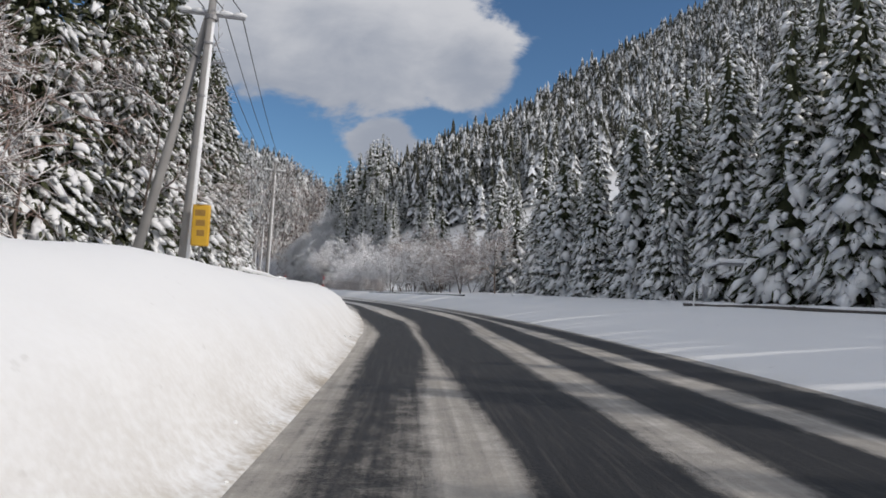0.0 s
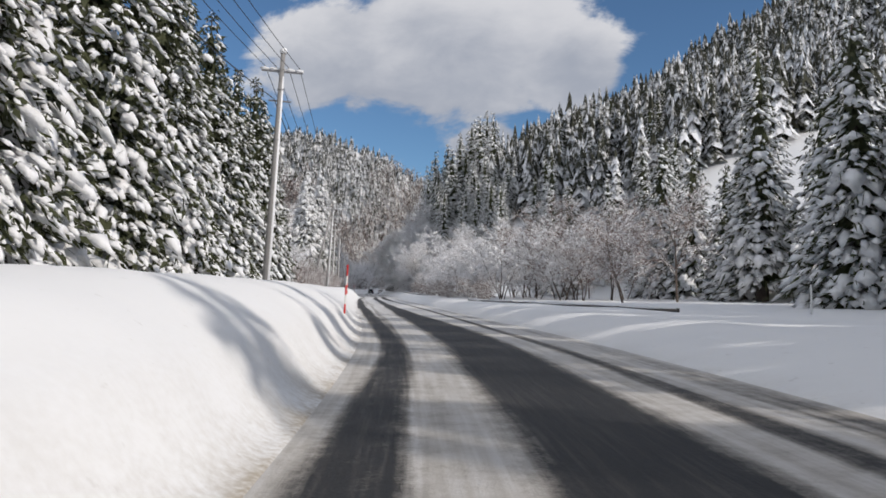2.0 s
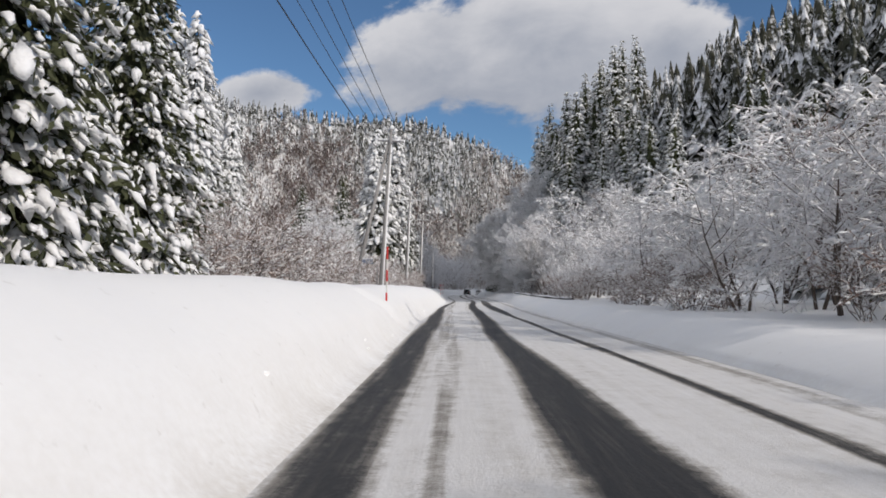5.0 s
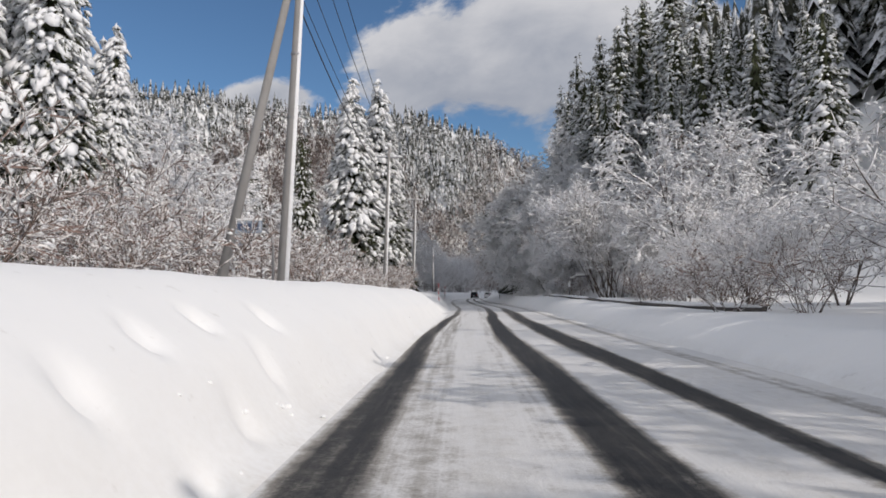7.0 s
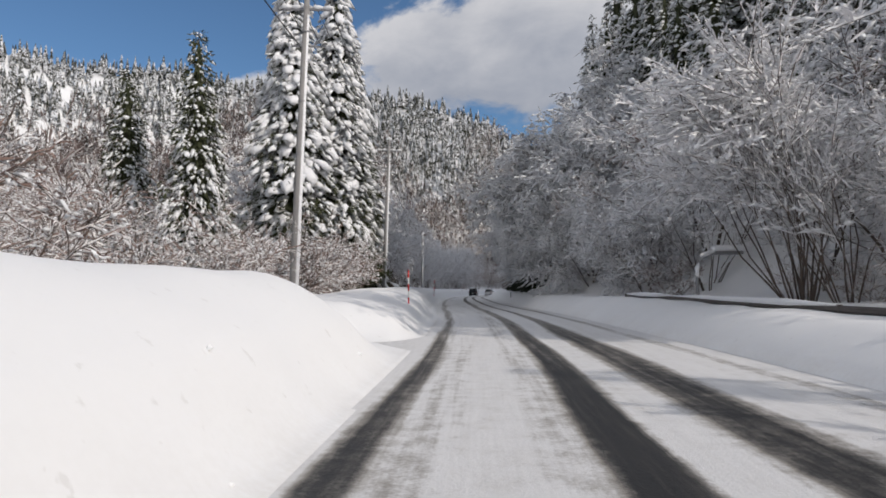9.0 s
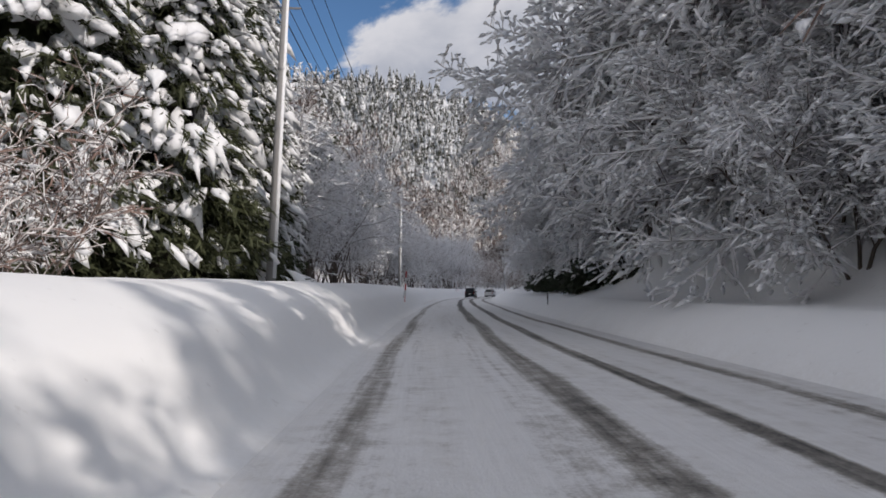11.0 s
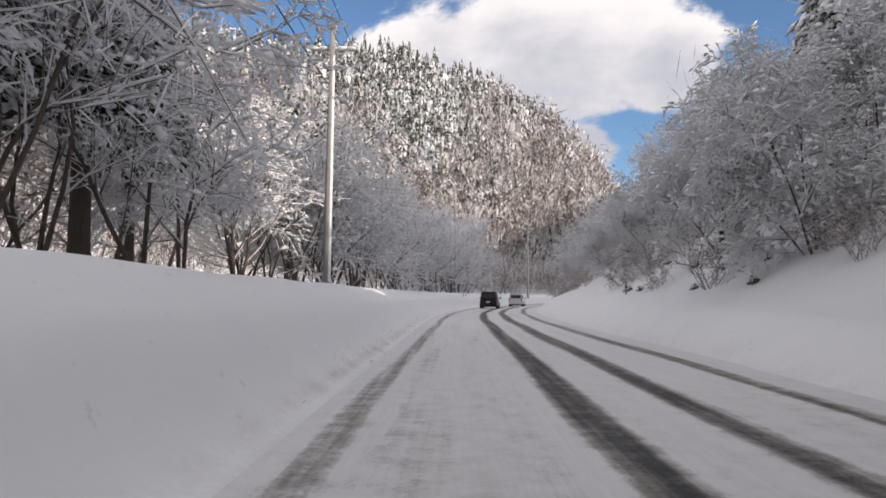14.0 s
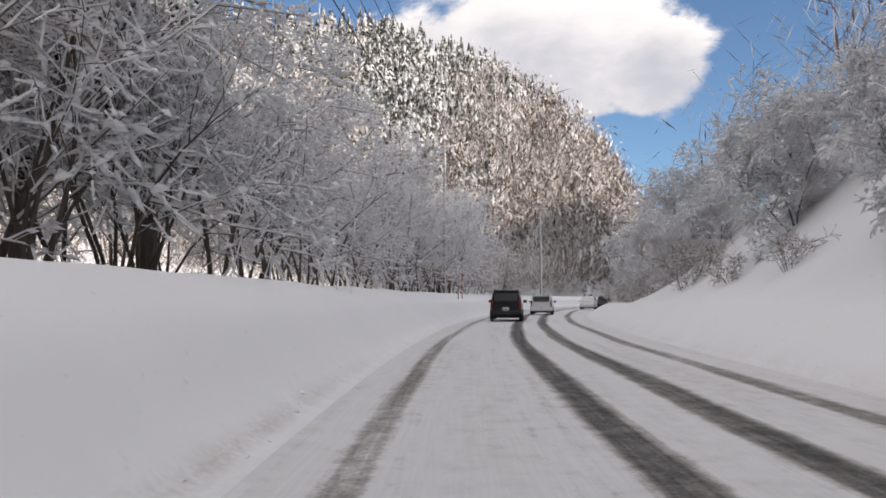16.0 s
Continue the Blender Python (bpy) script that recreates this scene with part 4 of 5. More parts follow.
# broadleaf trees and bushes
for i in range(34):
    s = 87 + i * 2.8 + rt.uniform(-1, 1)
    front = i % 2
    u = rt.uniform(9.6, 11.8) if front else rt.uniform(12, 19)
    if s > 168:
        u = rt.uniform(9.5, 13)
    elif 148 < s < 164 and front:
        u = rt.uniform(12, 14)
    plant(BARE[rt.choice((0, 3, 3, 2))] if front else (BARE[0], BARE[3], LITE[0])[i % 3], s, u, (rt.uniform(5.0, 6.8) if front else rt.uniform(7.0, 8.6)) * (0.84 if s < 125 else 0.52 if s < 149 else 1.0), rt, wide=1.15)
for s, u, hh, k in ((156, 9.6, 7.0, 2), (157, 10.2, 7.2, 2), (155, 10.4, 6.5, 2), (150.5, 14.0, 10.5, 0)):
    plant(BARE[k], s, u, hh, rt)
for s, u, hh in ((184, 12.5, 10), (189, 13.5, 11), (194, 12, 10.5), (199, 14, 11), (204, 12.5, 10), (196, 16, 12), (210, 13, 9.5)):
    plant(DROOP[rt.randrange(2)], s, u, hh, rt, tilt=(0, rt.uniform(-10, -3)), sink=0.3)
plant(BARE[0], 134.5, -11.2, 6.2, rt)
plant(BARE[3], 139, -12.0, 6.2, rt)
plant(BARE[0], 270, 14.5, 5.5, rt)
for s, u, hh in ((172, 9.8, 5.2), (176, 9.4, 5.5), (180, 10.2, 6.5), (184, 9.6, 6.0), (187, 10.4, 6.5)):
    plant(DROOP[rt.randrange(2)], s, u, hh, rt, sink=0.2)
for s, u, hh, tl in ((203, 13, 9.5, -12), (209, 11, 8.5, -14), (216, 12, 8.5, -12), (230, 14.5, 8, -8), (190, 14, 11, -8), (228, 17, 11, -8), (244, 18, 7.5, -6)):
    plant(BARE[rt.choice((0, 1, 3))] if s > 220 else DROOP[rt.randrange(2)], s, u, hh, rt, tilt=(0, tl), sink=0.3)
for i in range(26):
    s = 188 + i * 4.6 + rt.uniform(-1, 1)
    plant(DROOP[i % 2], s, (rt.uniform(10.2, 11.2) if i % 2 else rt.uniform(11.8, 15)), rt.uniform(6.5, 9.0) * (1 if s < 216 else 0.8 if s < 240 else 0.7 if s < 258 else 0.5), rt, tilt=(0, rt.uniform(-14, -4)), sink=0.2)
for i in range(28):
    s = 208 + i * 2.3 + rt.uniform(-1, 1)
    front = i % 2
    plant((UPRIGHT + UPRIGHT + BARE[:2])[rt.randrange(6)] if front else rt.choice(BARE[:2] + LITE), s, -rt.uniform(10.0, 12.0) if front else -rt.uniform(13.5, 19), rt.uniform(10.5, 13.5) if s < 240 else rt.uniform(9.5, 12), rt)
for i in range(34):
    s = 264 + i * 2.1 + rt.uniform(-1, 1)
    plant((UPRIGHT + BARE[:2])[rt.randrange(4)], s, -rt.uniform(9.5, 11) if i % 2 else -rt.uniform(12, 17), rt.uniform(8.5, 11.5), rt)
for i in range(12):
    plant(rt.choice(LITE), 334 + i * 4.0 + rt.uniform(-1.5, 1.5), -rt.uniform(11, 22), rt.uniform(6, 8), rt)
for i in range(15):
    plant(rt.choice(LITE), 100 + i * 5.0 + rt.uniform(-2, 2), -rt.uniform(13, 24), rt.uniform(4.0, 6.0), rt)
for s, u, hh in ((16, -11.5, 9.5), (20, -10.6, 8.5), (25, -9.4, 7.5), (31, -9.2, 6.5), (36, -9.0, 6.0), (43, -9.0, 6.5)):
    plant(THICKET[rt.randrange(2)], s, u, hh, rt)
for s, u, hh in ((10, -12.5, 9), (13.5, -12.5, 10), (17, -13, 10)):
    plant(THICKET[rt.randrange(2)], s, u, hh, rt)
for i in range(44):
    s = 97 + i * 2.0 + rt.uniform(-1, 1)
    plant(BUSHES[i % 2], s, -rt.uniform(8.4, 10.0) if 121 < s < 133 else -rt.uniform(6.5, 9.5), rt.uniform(2.2, 3.4), rt)
for i in range(18):
    s = 86 + i * 4.8 + rt.uniform(-2, 2)
    plant(BUSHES[i % 2], s, rt.uniform(7.8, 10.0) if not 148 < s < 164 else 12.0, rt.uniform(1.5, 2.4), rt)
for i in range(20):
    plant(BUSHES[i % 2], 236 + i * 4.2 + rt.uniform(-2, 2), rt.uniform(7.8, 11.0), rt.uniform(1.2, 2.2), rt)

# cedars on the hillside, within sight of the road and behind the start
for i in range(60):
    s = rt.uniform(148, 262)
    plant(rt.choice(MID_CEDARS), s, float(along(s, TOE_R)) + 13 + rt.random() ** 1.3 * 60, rt.uniform(11.5, 15), rt)
for i in range(48):
    s = 150 + (i % 24) * 3.4 + rt.uniform(-1.5, 1.5)
    plant(rt.choice(CEDARS[:3] if i < 24 else MID_CEDARS[:2]), s, (19 if i < 24 else 25) + (6 if s < 160 else 0) + rt.uniform(-2, 2), rt.uniform(12, 14.5) if s < 178 else rt.uniform(15, 18) if s < 196 else rt.uniform(19, 22) if s < 223 else rt.uniform(11, 14), rt)
for i in range(14):
    plant(rt.choice(LITE), 78 + i * 2.8 + rt.uniform(-1, 1), rt.uniform(15, 24), rt.uniform(5.5, 8), rt)
for i in range(22):
    plant(rt.choice(MID_CEDARS), rt.uniform(10, 95), -rt.uniform(16, 34), rt.uniform(15, 20), rt)


def far_conifer(rng, n, lo, hi):
    return [cone_tiers(rng, h_, h_ * rng.uniform(0.14, 0.20), 0.08, 7, 4, 0.8) for h_ in rng.uniform(lo, hi, n)]


def far_twigs(rng, n, k, wide):
    """Crowns of crossing snowy twigs."""
    out_ = []
    for _ in range(n):
        h_ = rng.uniform(7, 12)
        c = rng.normal(0, 1, (k, 3)) * np.array([0.20, 0.20, 0.22]) * h_ + np.array([0, 0, 0.62 * h_])
        d = c - np.array([0, 0, 0.2 * h_])
        d /= np.linalg.norm(d, axis=1, keepdims=True)
        side, _ = frames_of(d)
        w_ = side * rng.uniform(0.4, 1.0, (k, 1)) * wide
        ln = (d * 0.6 + rng.normal(0, 0.6, (k, 3))) * rng.uniform(0.5, 1.3, (k, 1))
        v = np.stack([c - ln, c + w_, c + ln, c - w_], 1).reshape(-1, 3)
        out_.append((v, np.arange(k)[:, None] * 4 + np.array([0, 1, 2, 3])))
    return out_


def scatter(name, stock, places, mat, label, category):
    """A far wood as one joined mesh."""
    rng = np.random.default_rng(len(places))
    vs, fs, n = [], [], 0
    for x, y, z in places:
        v, f = stock[rng.integers(len(stock))]
        a_ = rng.uniform(0, 6.28)
        k = rng.uniform(0.8, 1.2)
        ca_, sa_ = math.cos(a_) * k, math.sin(a_) * k
        vs.append(np.stack([v[:, 0] * ca_ - v[:, 1] * sa_ + x, v[:, 0] * sa_ + v[:, 1] * ca_ + y, v[:, 2] * k + z - 0.4], 1))
        fs.append(f + n)
        n += len(v)
    return tagged(new(name, mesh_np(name, np.concatenate(vs), [np.concatenate(fs)], [mat])), label, category, kind="stuff")


rf_ = np.random.default_rng(77)
CONES, SMALL_CONES, TWIGS = far_conifer(rf_, 24, 10, 16), far_conifer(rf_, 24, 6, 11), far_twigs(rf_, 24, 46, 0.40)
n = 5600
fs_ = rf_.uniform(140, 438, n)
fu_ = along(fs_, TOE_R) + np.where(fs_ > 320, 20, np.where(fs_ > 250, 30, 20)) + rf_.uniform(0, 1, n) ** 1.1 * 205
fx, fy = road_xy(fs_, fu_)
open_ = ~in_clearing(fx, fy)
fs_, fu_, fx, fy = fs_[open_], fu_[open_], fx[open_], fy[open_]
scatter("hillside_cedar_wood", CONES, np.stack([fx, fy, ground_z(fs_, fu_)], 1), FAR_NEEDLES, "dense cedar wood with snowy crowns on the hillside", "wood")
mx, my = rf_.uniform(-400, 70, 30000), rf_.uniform(180, 560, 30000)
mzz = mountain_z(mx, my)
NEAR_LINE = LINE[LINE_S < 378][::20]
near_road = np.array([np.min((NEAR_LINE[:, 0] - a_) ** 2 + (NEAR_LINE[:, 1] - b_) ** 2) for a_, b_ in zip(mx, my)]) ** 0.5
ok = (mzz > 1) & (near_road > np.where(my > 385, 8, 16))
mx, my, mzz = mx[ok], my[ok], mzz[ok]
cedar_here = rf_.uniform(0, 1, len(mx)) < sstep(-0.3, 0.9, wave(mx, my, 45.0, 8.0) + (mzz - 52) / 38)
sel_a, sel_b = np.where(cedar_here)[0][:8000], np.where(~cedar_here)[0][:7000]
foot_x, foot_y = rf_.uniform(-118, -22, 1300), rf_.uniform(372, 478, 1300)
foot_z = mountain_z(foot_x, foot_y)
clear = np.array([np.min((NEAR_LINE[:, 0] - a_) ** 2 + (NEAR_LINE[:, 1] - b_) ** 2) for a_, b_ in zip(foot_x, foot_y)]) ** 0.5
foot = np.stack([foot_x, foot_y, foot_z], 1)[(foot_z > 0.5) & (clear > 7.5)]
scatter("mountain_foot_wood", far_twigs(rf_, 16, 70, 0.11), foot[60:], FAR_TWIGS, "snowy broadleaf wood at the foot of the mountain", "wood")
scatter("mountain_foot_cedars", SMALL_CONES, foot[:60], FAR_NEEDLES, "dark cedars under snow at the foot of the mountain", "wood")
scatter("mountain_cedar_wood", SMALL_CONES, np.stack([mx, my, mzz], 1)[sel_a], FAR_NEEDLES, "cedar wood with snowy crowns on the mountain", "wood")
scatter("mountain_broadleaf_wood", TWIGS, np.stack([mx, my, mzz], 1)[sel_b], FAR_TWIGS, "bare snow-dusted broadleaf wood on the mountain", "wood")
fs_ = rf_.uniform(60, 435, 1300)
fu_ = -rf_.uniform(24, 120, 1300)
fu_ = np.where(fs_ > 330, -rf_.uniform(12, 60, 1300), fu_)
fs_ = np.concatenate([fs_, rf_.uniform(196, 335, 220)])
fu_ = np.concatenate([fu_, -rf_.uniform(22, 45, 220)])
fs_ = np.concatenate([fs_, rf_.uniform(300, 436, 420)])
fu_ = np.concatenate([fu_, rf_.uniform(11, 48, 420)])
fx, fy = road_xy(fs_, fu_)
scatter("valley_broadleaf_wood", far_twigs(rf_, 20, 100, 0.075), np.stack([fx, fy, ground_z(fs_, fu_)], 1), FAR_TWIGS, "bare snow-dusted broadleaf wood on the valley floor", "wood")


# clods of snow thrown up along the foot of the left-hand bank
rc = np.random.default_rng(4)
n = 260
cs = rc.choice([0.0, 60.0, 104.0, 130.0, 242.0], n, p=[0.2, 0.12, 0.2, 0.1, 0.38]) + rc.normal(0, 9, n)
cu = along(cs, FOOT_L) - np.abs(rc.normal(0.22, 0.20, n)) - 0.04
cx, cy = road_xy(cs, cu)
cd = rc.normal(0, 1, (n, 3)) * np.array([1, 1, 0.2])
cd /= np.linalg.norm(cd, axis=1, keepdims=True)
r_ = rc.uniform(0.010, 0.032, n)
cv, cf = blobs(rc, np.stack([cx, cy, np.maximum(ground_z(cs, cu), 0) + r_ * 0.6], 1), cd, np.stack([r_ * 1.4, r_, r_ * 0.8], 1), rough=0.25)
tagged(new("snow_clods", mesh_np("snow_clods", cv, [cf], [BANK])), "small clods of dirty snow along the road edge", "snow", kind="stuff")


# dense cedars added behind the start and the bend, mostly unseen, to shade the verge
rw = np.random.default_rng(12)
ws = np.concatenate([rw.uniform(-75, 30, 400), rw.uniform(172, 230, 110)])
wu = np.concatenate([rw.uniform(25.5, 37, 400), rw.uniform(26, 44, 110)])
wx, wy = road_xy(ws, wu)
open_ = ~in_clearing(wx, wy)
ws, wu, wx, wy = ws[open_], wu[open_], wx[open_], wy[open_]
scatter("shade_cedar_wood", far_conifer(rw, 12, 11.8, 13.2), np.stack([wx, wy, ground_z(ws, wu)], 1), FAR_NEEDLES, "dense snowy cedars added mostly out of view to shade the verge and the bend", "wood")


# ---- poles, wires and road furniture ----
def heading(s):
    (x0, y0), (x1, y1) = road_xy(s - 0.5, 0), road_xy(s + 0.5, 0)
    return math.degrees(math.atan2(-(x1 - x0), y1 - y0))


def on_road(s, u, z=None):
    x, y, g = spot(s, u)
    return pose(x, y, g if z is None else z, 0, 0, heading(s))


ARM_Z, ARM_X = -0.9, (-0.85, -0.3, 0.3, 0.85)


def utility_pole(s, u, top, lean=0.0, strut=None):
    x, y, z = spot(s, u)
    h = top - z
    ob = empty("utility_pole", pose(x, y, z, 0, lean, heading(s)), "grey concrete utility pole with snow on its cross-arm and insulators", "utility pole", "utility poles")
    part("shaft", tube_bm([(0, 0, -1.0), (0, 0, h * 0.5), (0, 0, h)], [0.185, 0.15, 0.11], 14), CONCRETE, ob, smooth=True)
    arm = part("cross_arm", box_bm((2.0, 0.09, 0.09), (0, 0.14, h + ARM_Z), 0.01), STEEL, ob)
    for ax in ARM_X:
        part("insulator", lathe_bm([(0.02, 0), (0.05, 0.02), (0.05, 0.06), (0.03, 0.08), (0.045, 0.10), (0.045, 0.14), (0.02, 0.17)], 10, Matrix.Translation((ax, 0.14, h + ARM_Z + 0.05))), PORCELAIN, arm)
    part("lower_arm", box_bm((1.1, 0.07, 0.07), (0, 0.13, h - 2.4), 0.01), STEEL, ob)
    for zz in (h - 1.9, h * 0.62, h * 0.45):
        part("clamp_band", lathe_bm([(0.165, 0), (0.165, 0.06)], 14, Matrix.Translation((0, 0, zz))), STEEL, ob)
    part("snow_cap", lathe_bm([(0.02, -0.03), (0.17, 0.0), (0.19, 0.12), (0.12, 0.26), (0.02, 0.31)], 12, Matrix.Translation((0.02, 0, h - 0.02))), TREE_SNOW, ob, smooth=True)
    for k in range(5):
        bm = bmesh.new()
        bmesh.ops.create_icosphere(bm, subdivisions=2, radius=1, matrix=Matrix.Translation((-0.85 + 0.42 * k, 0.14, h + ARM_Z + 0.09)) @ Matrix.Diagonal((0.24, 0.10, 0.09, 1)))
        part("snow_lump", bm, TREE_SNOW, ob, smooth=True)
    part("frozen_snow", tube_bm([(0.11, -0.05, 0.2), (0.10, -0.05, h * 0.45), (0.08, -0.04, h - 1.2)], [0.10, 0.085, 0.06], 8), TREE_SNOW, ob, "snow stuck along the windward side", smooth=True)
    if strut:
        du, ds = strut
        part("strut_pole", tube_bm([(du, ds, -0.8), (du * 0.06, ds * 0.06 + 0.1, h - 0.9)], [0.17, 0.11], 14), CONCRETE, ob, "slanting concrete prop pole", smooth=True)
        part("strut_band", lathe_bm([(0.2, 0), (0.2, 0.12)], 12, Matrix.Translation((0, 0.05, h - 1.1))), STEEL, ob)
    return ob, h


POLES = [(-38, -5.6, 11.5, 0, None), (21.5, -6.6, 10.6, 4.5, (-1.8, 0.4)), (66.5, -5.7, 13.0, 3.0, None), (128, -5.6, 13.4, 3.5, (-2.1, 0.0)), (162, -6.8, 13.4, 2.5, None), (193.5, -5.9, 14.2, 2.4, None), (249.5, -5.6, 13.2, 0.8, None), (320, -8.6, 18.0, 0, None), (346, -2.6, 14.5, 0, None)]
tips = []
for s, u, top, lean, strut in POLES:
    ob, h = utility_pole(s, u, top, lean, strut)
    tips.append((ob.matrix_basis.copy(), h))


def cable(a, b, sag, r=0.016):
    pts = [a.lerp(b, t) - Vector((0, 0, sag * 4 * t * (1 - t))) for t in (i / 14 for i in range(15))]
    me = bpy.data.meshes.new("overhead_wire")
    bm = tube_bm(pts, r, 5)
    bm.to_mesh(me)
    bm.free()
    me.materials.append(WIRE)
    return tagged(new("overhead_wire", me), "thin black overhead wire slung between utility poles", "wire", "overhead wires")


for (m0, h0), (m1, h1) in zip(tips[:-1], tips[1:]):
    for ax in ARM_X:
        cable(m0 @ Vector((ax, 0.14, h0 + ARM_Z + 0.22)), m1 @ Vector((ax, 0.14, h1 + ARM_Z + 0.22)), 0.7)
    cable(m0 @ Vector((-0.3, 0.14, h0 - 2.3)), m1 @ Vector((-0.3, 0.14, h1 - 2.3)), 0.9, 0.024)


def snow_pole(s, u, h, z0=None, lean=0.0, brace=False):
    """Red and white marker pole for the plough drivers."""
    x, y, z = spot(s, u)
    ob = empty("snow_marker_pole", pose(x, y, z if z0 is None else z0, 0, lean, heading(s)), "red and white banded snow marker pole standing in the bank", "marker pole", "snow marker poles")
    wide = 0.046 if brace else 0.032
    bands = np.linspace(h - 1.56, h, 5) if brace else np.linspace(-0.3, h, 7)
    for i, (a_, b_) in enumerate(zip(bands, bands[1:])):
        part("red_band" if i % 2 else "white_band", tube_bm([(0, 0, a_), (0, 0, b_)], wide, 12), RED if i % 2 else WHITE, ob, "red reflective band" if i % 2 else "white reflective band")
    part("cap", lathe_bm([(wide + 0.004, 0), (wide + 0.004, 0.03), (0.015, 0.05)], 12, Matrix.Translation((0, 0, h))), WHITE if brace else RED, ob)
    if brace:
        part("stake", tube_bm([(0, 0, -0.3), (0, 0, h - 1.56)], 0.022, 10), RED, ob, "thin red stake below the bands")
        part("bracket", tube_bm([(-0.05, -0.02, 0.66), (-0.10, -0.02, 0.26)], 0.011, 6), STEEL, ob)
    return ob


snow_pole(54.8, -1.62, 1.52, 0.5, 3)
snow_pole(100, -2.3, 1.9, 0.76, 1)
snow_pole(164.3, -2.5, 1.35, None)
snow_pole(211.2, -2.07, 1.9, 0.58, 3, True)
snow_pole(300, -3.0, 1.6)


def guard_rail(s0, s1, u0, u1, height, name="guard_rail"):
    """A beam on posts, half buried, with snow lying on it."""
    n = max(2, int((s1 - s0) / 2.0))
    ob = empty(name, pose(*spot(s0, u0)), "dark steel guard rail half buried in snow", "guard rail", "guard rails")
    base = Vector(spot(s0, u0))
    pts = []
    for i in range(n + 1):
        t = i / n
        x, y, z = spot(s0 + (s1 - s0) * t, u0 + (u1 - u0) * t)
        pts.append(Vector((x, y, z)) - base)
    flatz = [sum(q.z for q in pts[max(0, i - 3):i + 4]) / len(pts[max(0, i - 3):i + 4]) for i in range(len(pts))]
    line = [Vector((q.x, q.y, zz + height)) for q, zz in zip(pts, flatz)]
    bm = bmesh.new()
    prof = ((0.0, -0.17), (0.045, -0.13), (0.045, -0.06), (0.0, -0.02), (0.0, 0.02), (0.045, 0.06), (0.045, 0.13), (0.0, 0.17), (-0.02, 0.17), (-0.02, -0.17))
    rows_ = []
    for i, q in enumerate(line):
        d = (line[min(i + 1, n)] - line[max(i - 1, 0)]).normalized()
        side = Vector((-d.y, d.x, 0))
        rows_.append([bm.verts.new(q + side * a_ + Vector((0, 0, b_))) for a_, b_ in prof])
    for q, r_ in zip(rows_, rows_[1:]):
        for j in range(len(prof)):
            bm.faces.new((q[j], q[(j + 1) % len(prof)], r_[(j + 1) % len(prof)], r_[j]))
    bmesh.ops.recalc_face_normals(bm, faces=bm.faces)
    part("beam", bm, RAIL, ob)
    for i in range(0, n + 1, 2):
        part("post", tube_bm([line[i] + Vector((0, 0, -0.9)), line[i] + Vector((0, 0, 0.19))], 0.06, 8), RAIL, ob)
    rng_ = random.Random(int(s0))
    i = 0
    while i < n:
        k = min(n, i + rng_.randint(2, 6))
        seg = [line[j] + Vector((0, 0, 0.17 + 0.02 * rng_.random())) for j in range(i, k + 1)]
        part("snow_ridge", tube_bm(seg, [0.02] + [rng_.uniform(0.06, 0.10) for _ in seg[1:-1]] + [0.02], 7), TREE_SNOW, ob, smooth=True)
        i = k + rng_.randint(0, 1)
    return ob


guard_rail(8, 30, 18.0, 14.0, -0.04)
guard_rail(57, 82.5, 10.7, 6.9, -0.08)
guard_rail(126, 166, 8.2, 7.0, -0.02)


def pipe_fence(s0, s1, u0, u1):
    """White pipe fence above the left-hand bank."""
    ob = empty("pipe_fence", pose(*spot(s0, u0)), "white-painted pipe fence capped with snow above the bank", "fence")
    base = Vector(spot(s0, u0))
    n = int((s1 - s0) / 2.0)
    pts = [Vector(spot(s0 + (s1 - s0) * i / n, u0 + (u1 - u0) * i / n)) - base for i in range(n + 1)]
    for h in (0.25, 0.03):
        part("rail", tube_bm([q + Vector((0, 0, h)) for q in pts], 0.035, 8), WHITE, ob)
    for q in pts:
        part("post", box_bm((0.09, 0.09, 1.0), q + Vector((0, 0, -0.18)), 0.01), WHITE, ob)
    part("snow_ridge", tube_bm([q + Vector((0, 0, 0.29)) for q in pts], 0.05, 7), TREE_SNOW, ob, smooth=True)
    return ob


pipe_fence(19, 37, -4.4, -4.6)


def sign_board(s, u):
    """Narrow yellow board on a thin post beside the pole."""
    x, y, z = spot(s, u)
    ob = empty("yellow_sign", pose(x, y, z, 0, 2, heading(s)), "weathered yellow padded board on a thin steel post by the pole", "sign")
    part("post", tube_bm([(0, 0, -0.6), (0, 0, 1.3)], 0.03, 8), STEEL, ob)
    board = part("board", box_bm((0.52, 0.16, 1.24), (0.0, -0.02, 1.75), 0.06, 3), YELLOW, ob, smooth=True)
    worn = plain("stained_yellow", (0.42, 0.24, 0.05), 0.6, vary=0.6, scale=8)
    for k, zz in enumerate((2.12, 1.82, 1.52)):
        part("character_bar", box_bm((0.30 - 0.04 * k, 0.012, 0.18), (-0.02 + 0.02 * k, -0.102, zz), 0.004), worn, board, "faded brown character that cannot be read")
    part("snow_lump", lathe_bm([(0.02, 0), (0.15, 0.02), (0.14, 0.06), (0.03, 0.09)], 10, Matrix.Translation((0, -0.02, 2.36))), TREE_SNOW, ob, smooth=True)
    return ob


sign_board(21.0, -6.0)


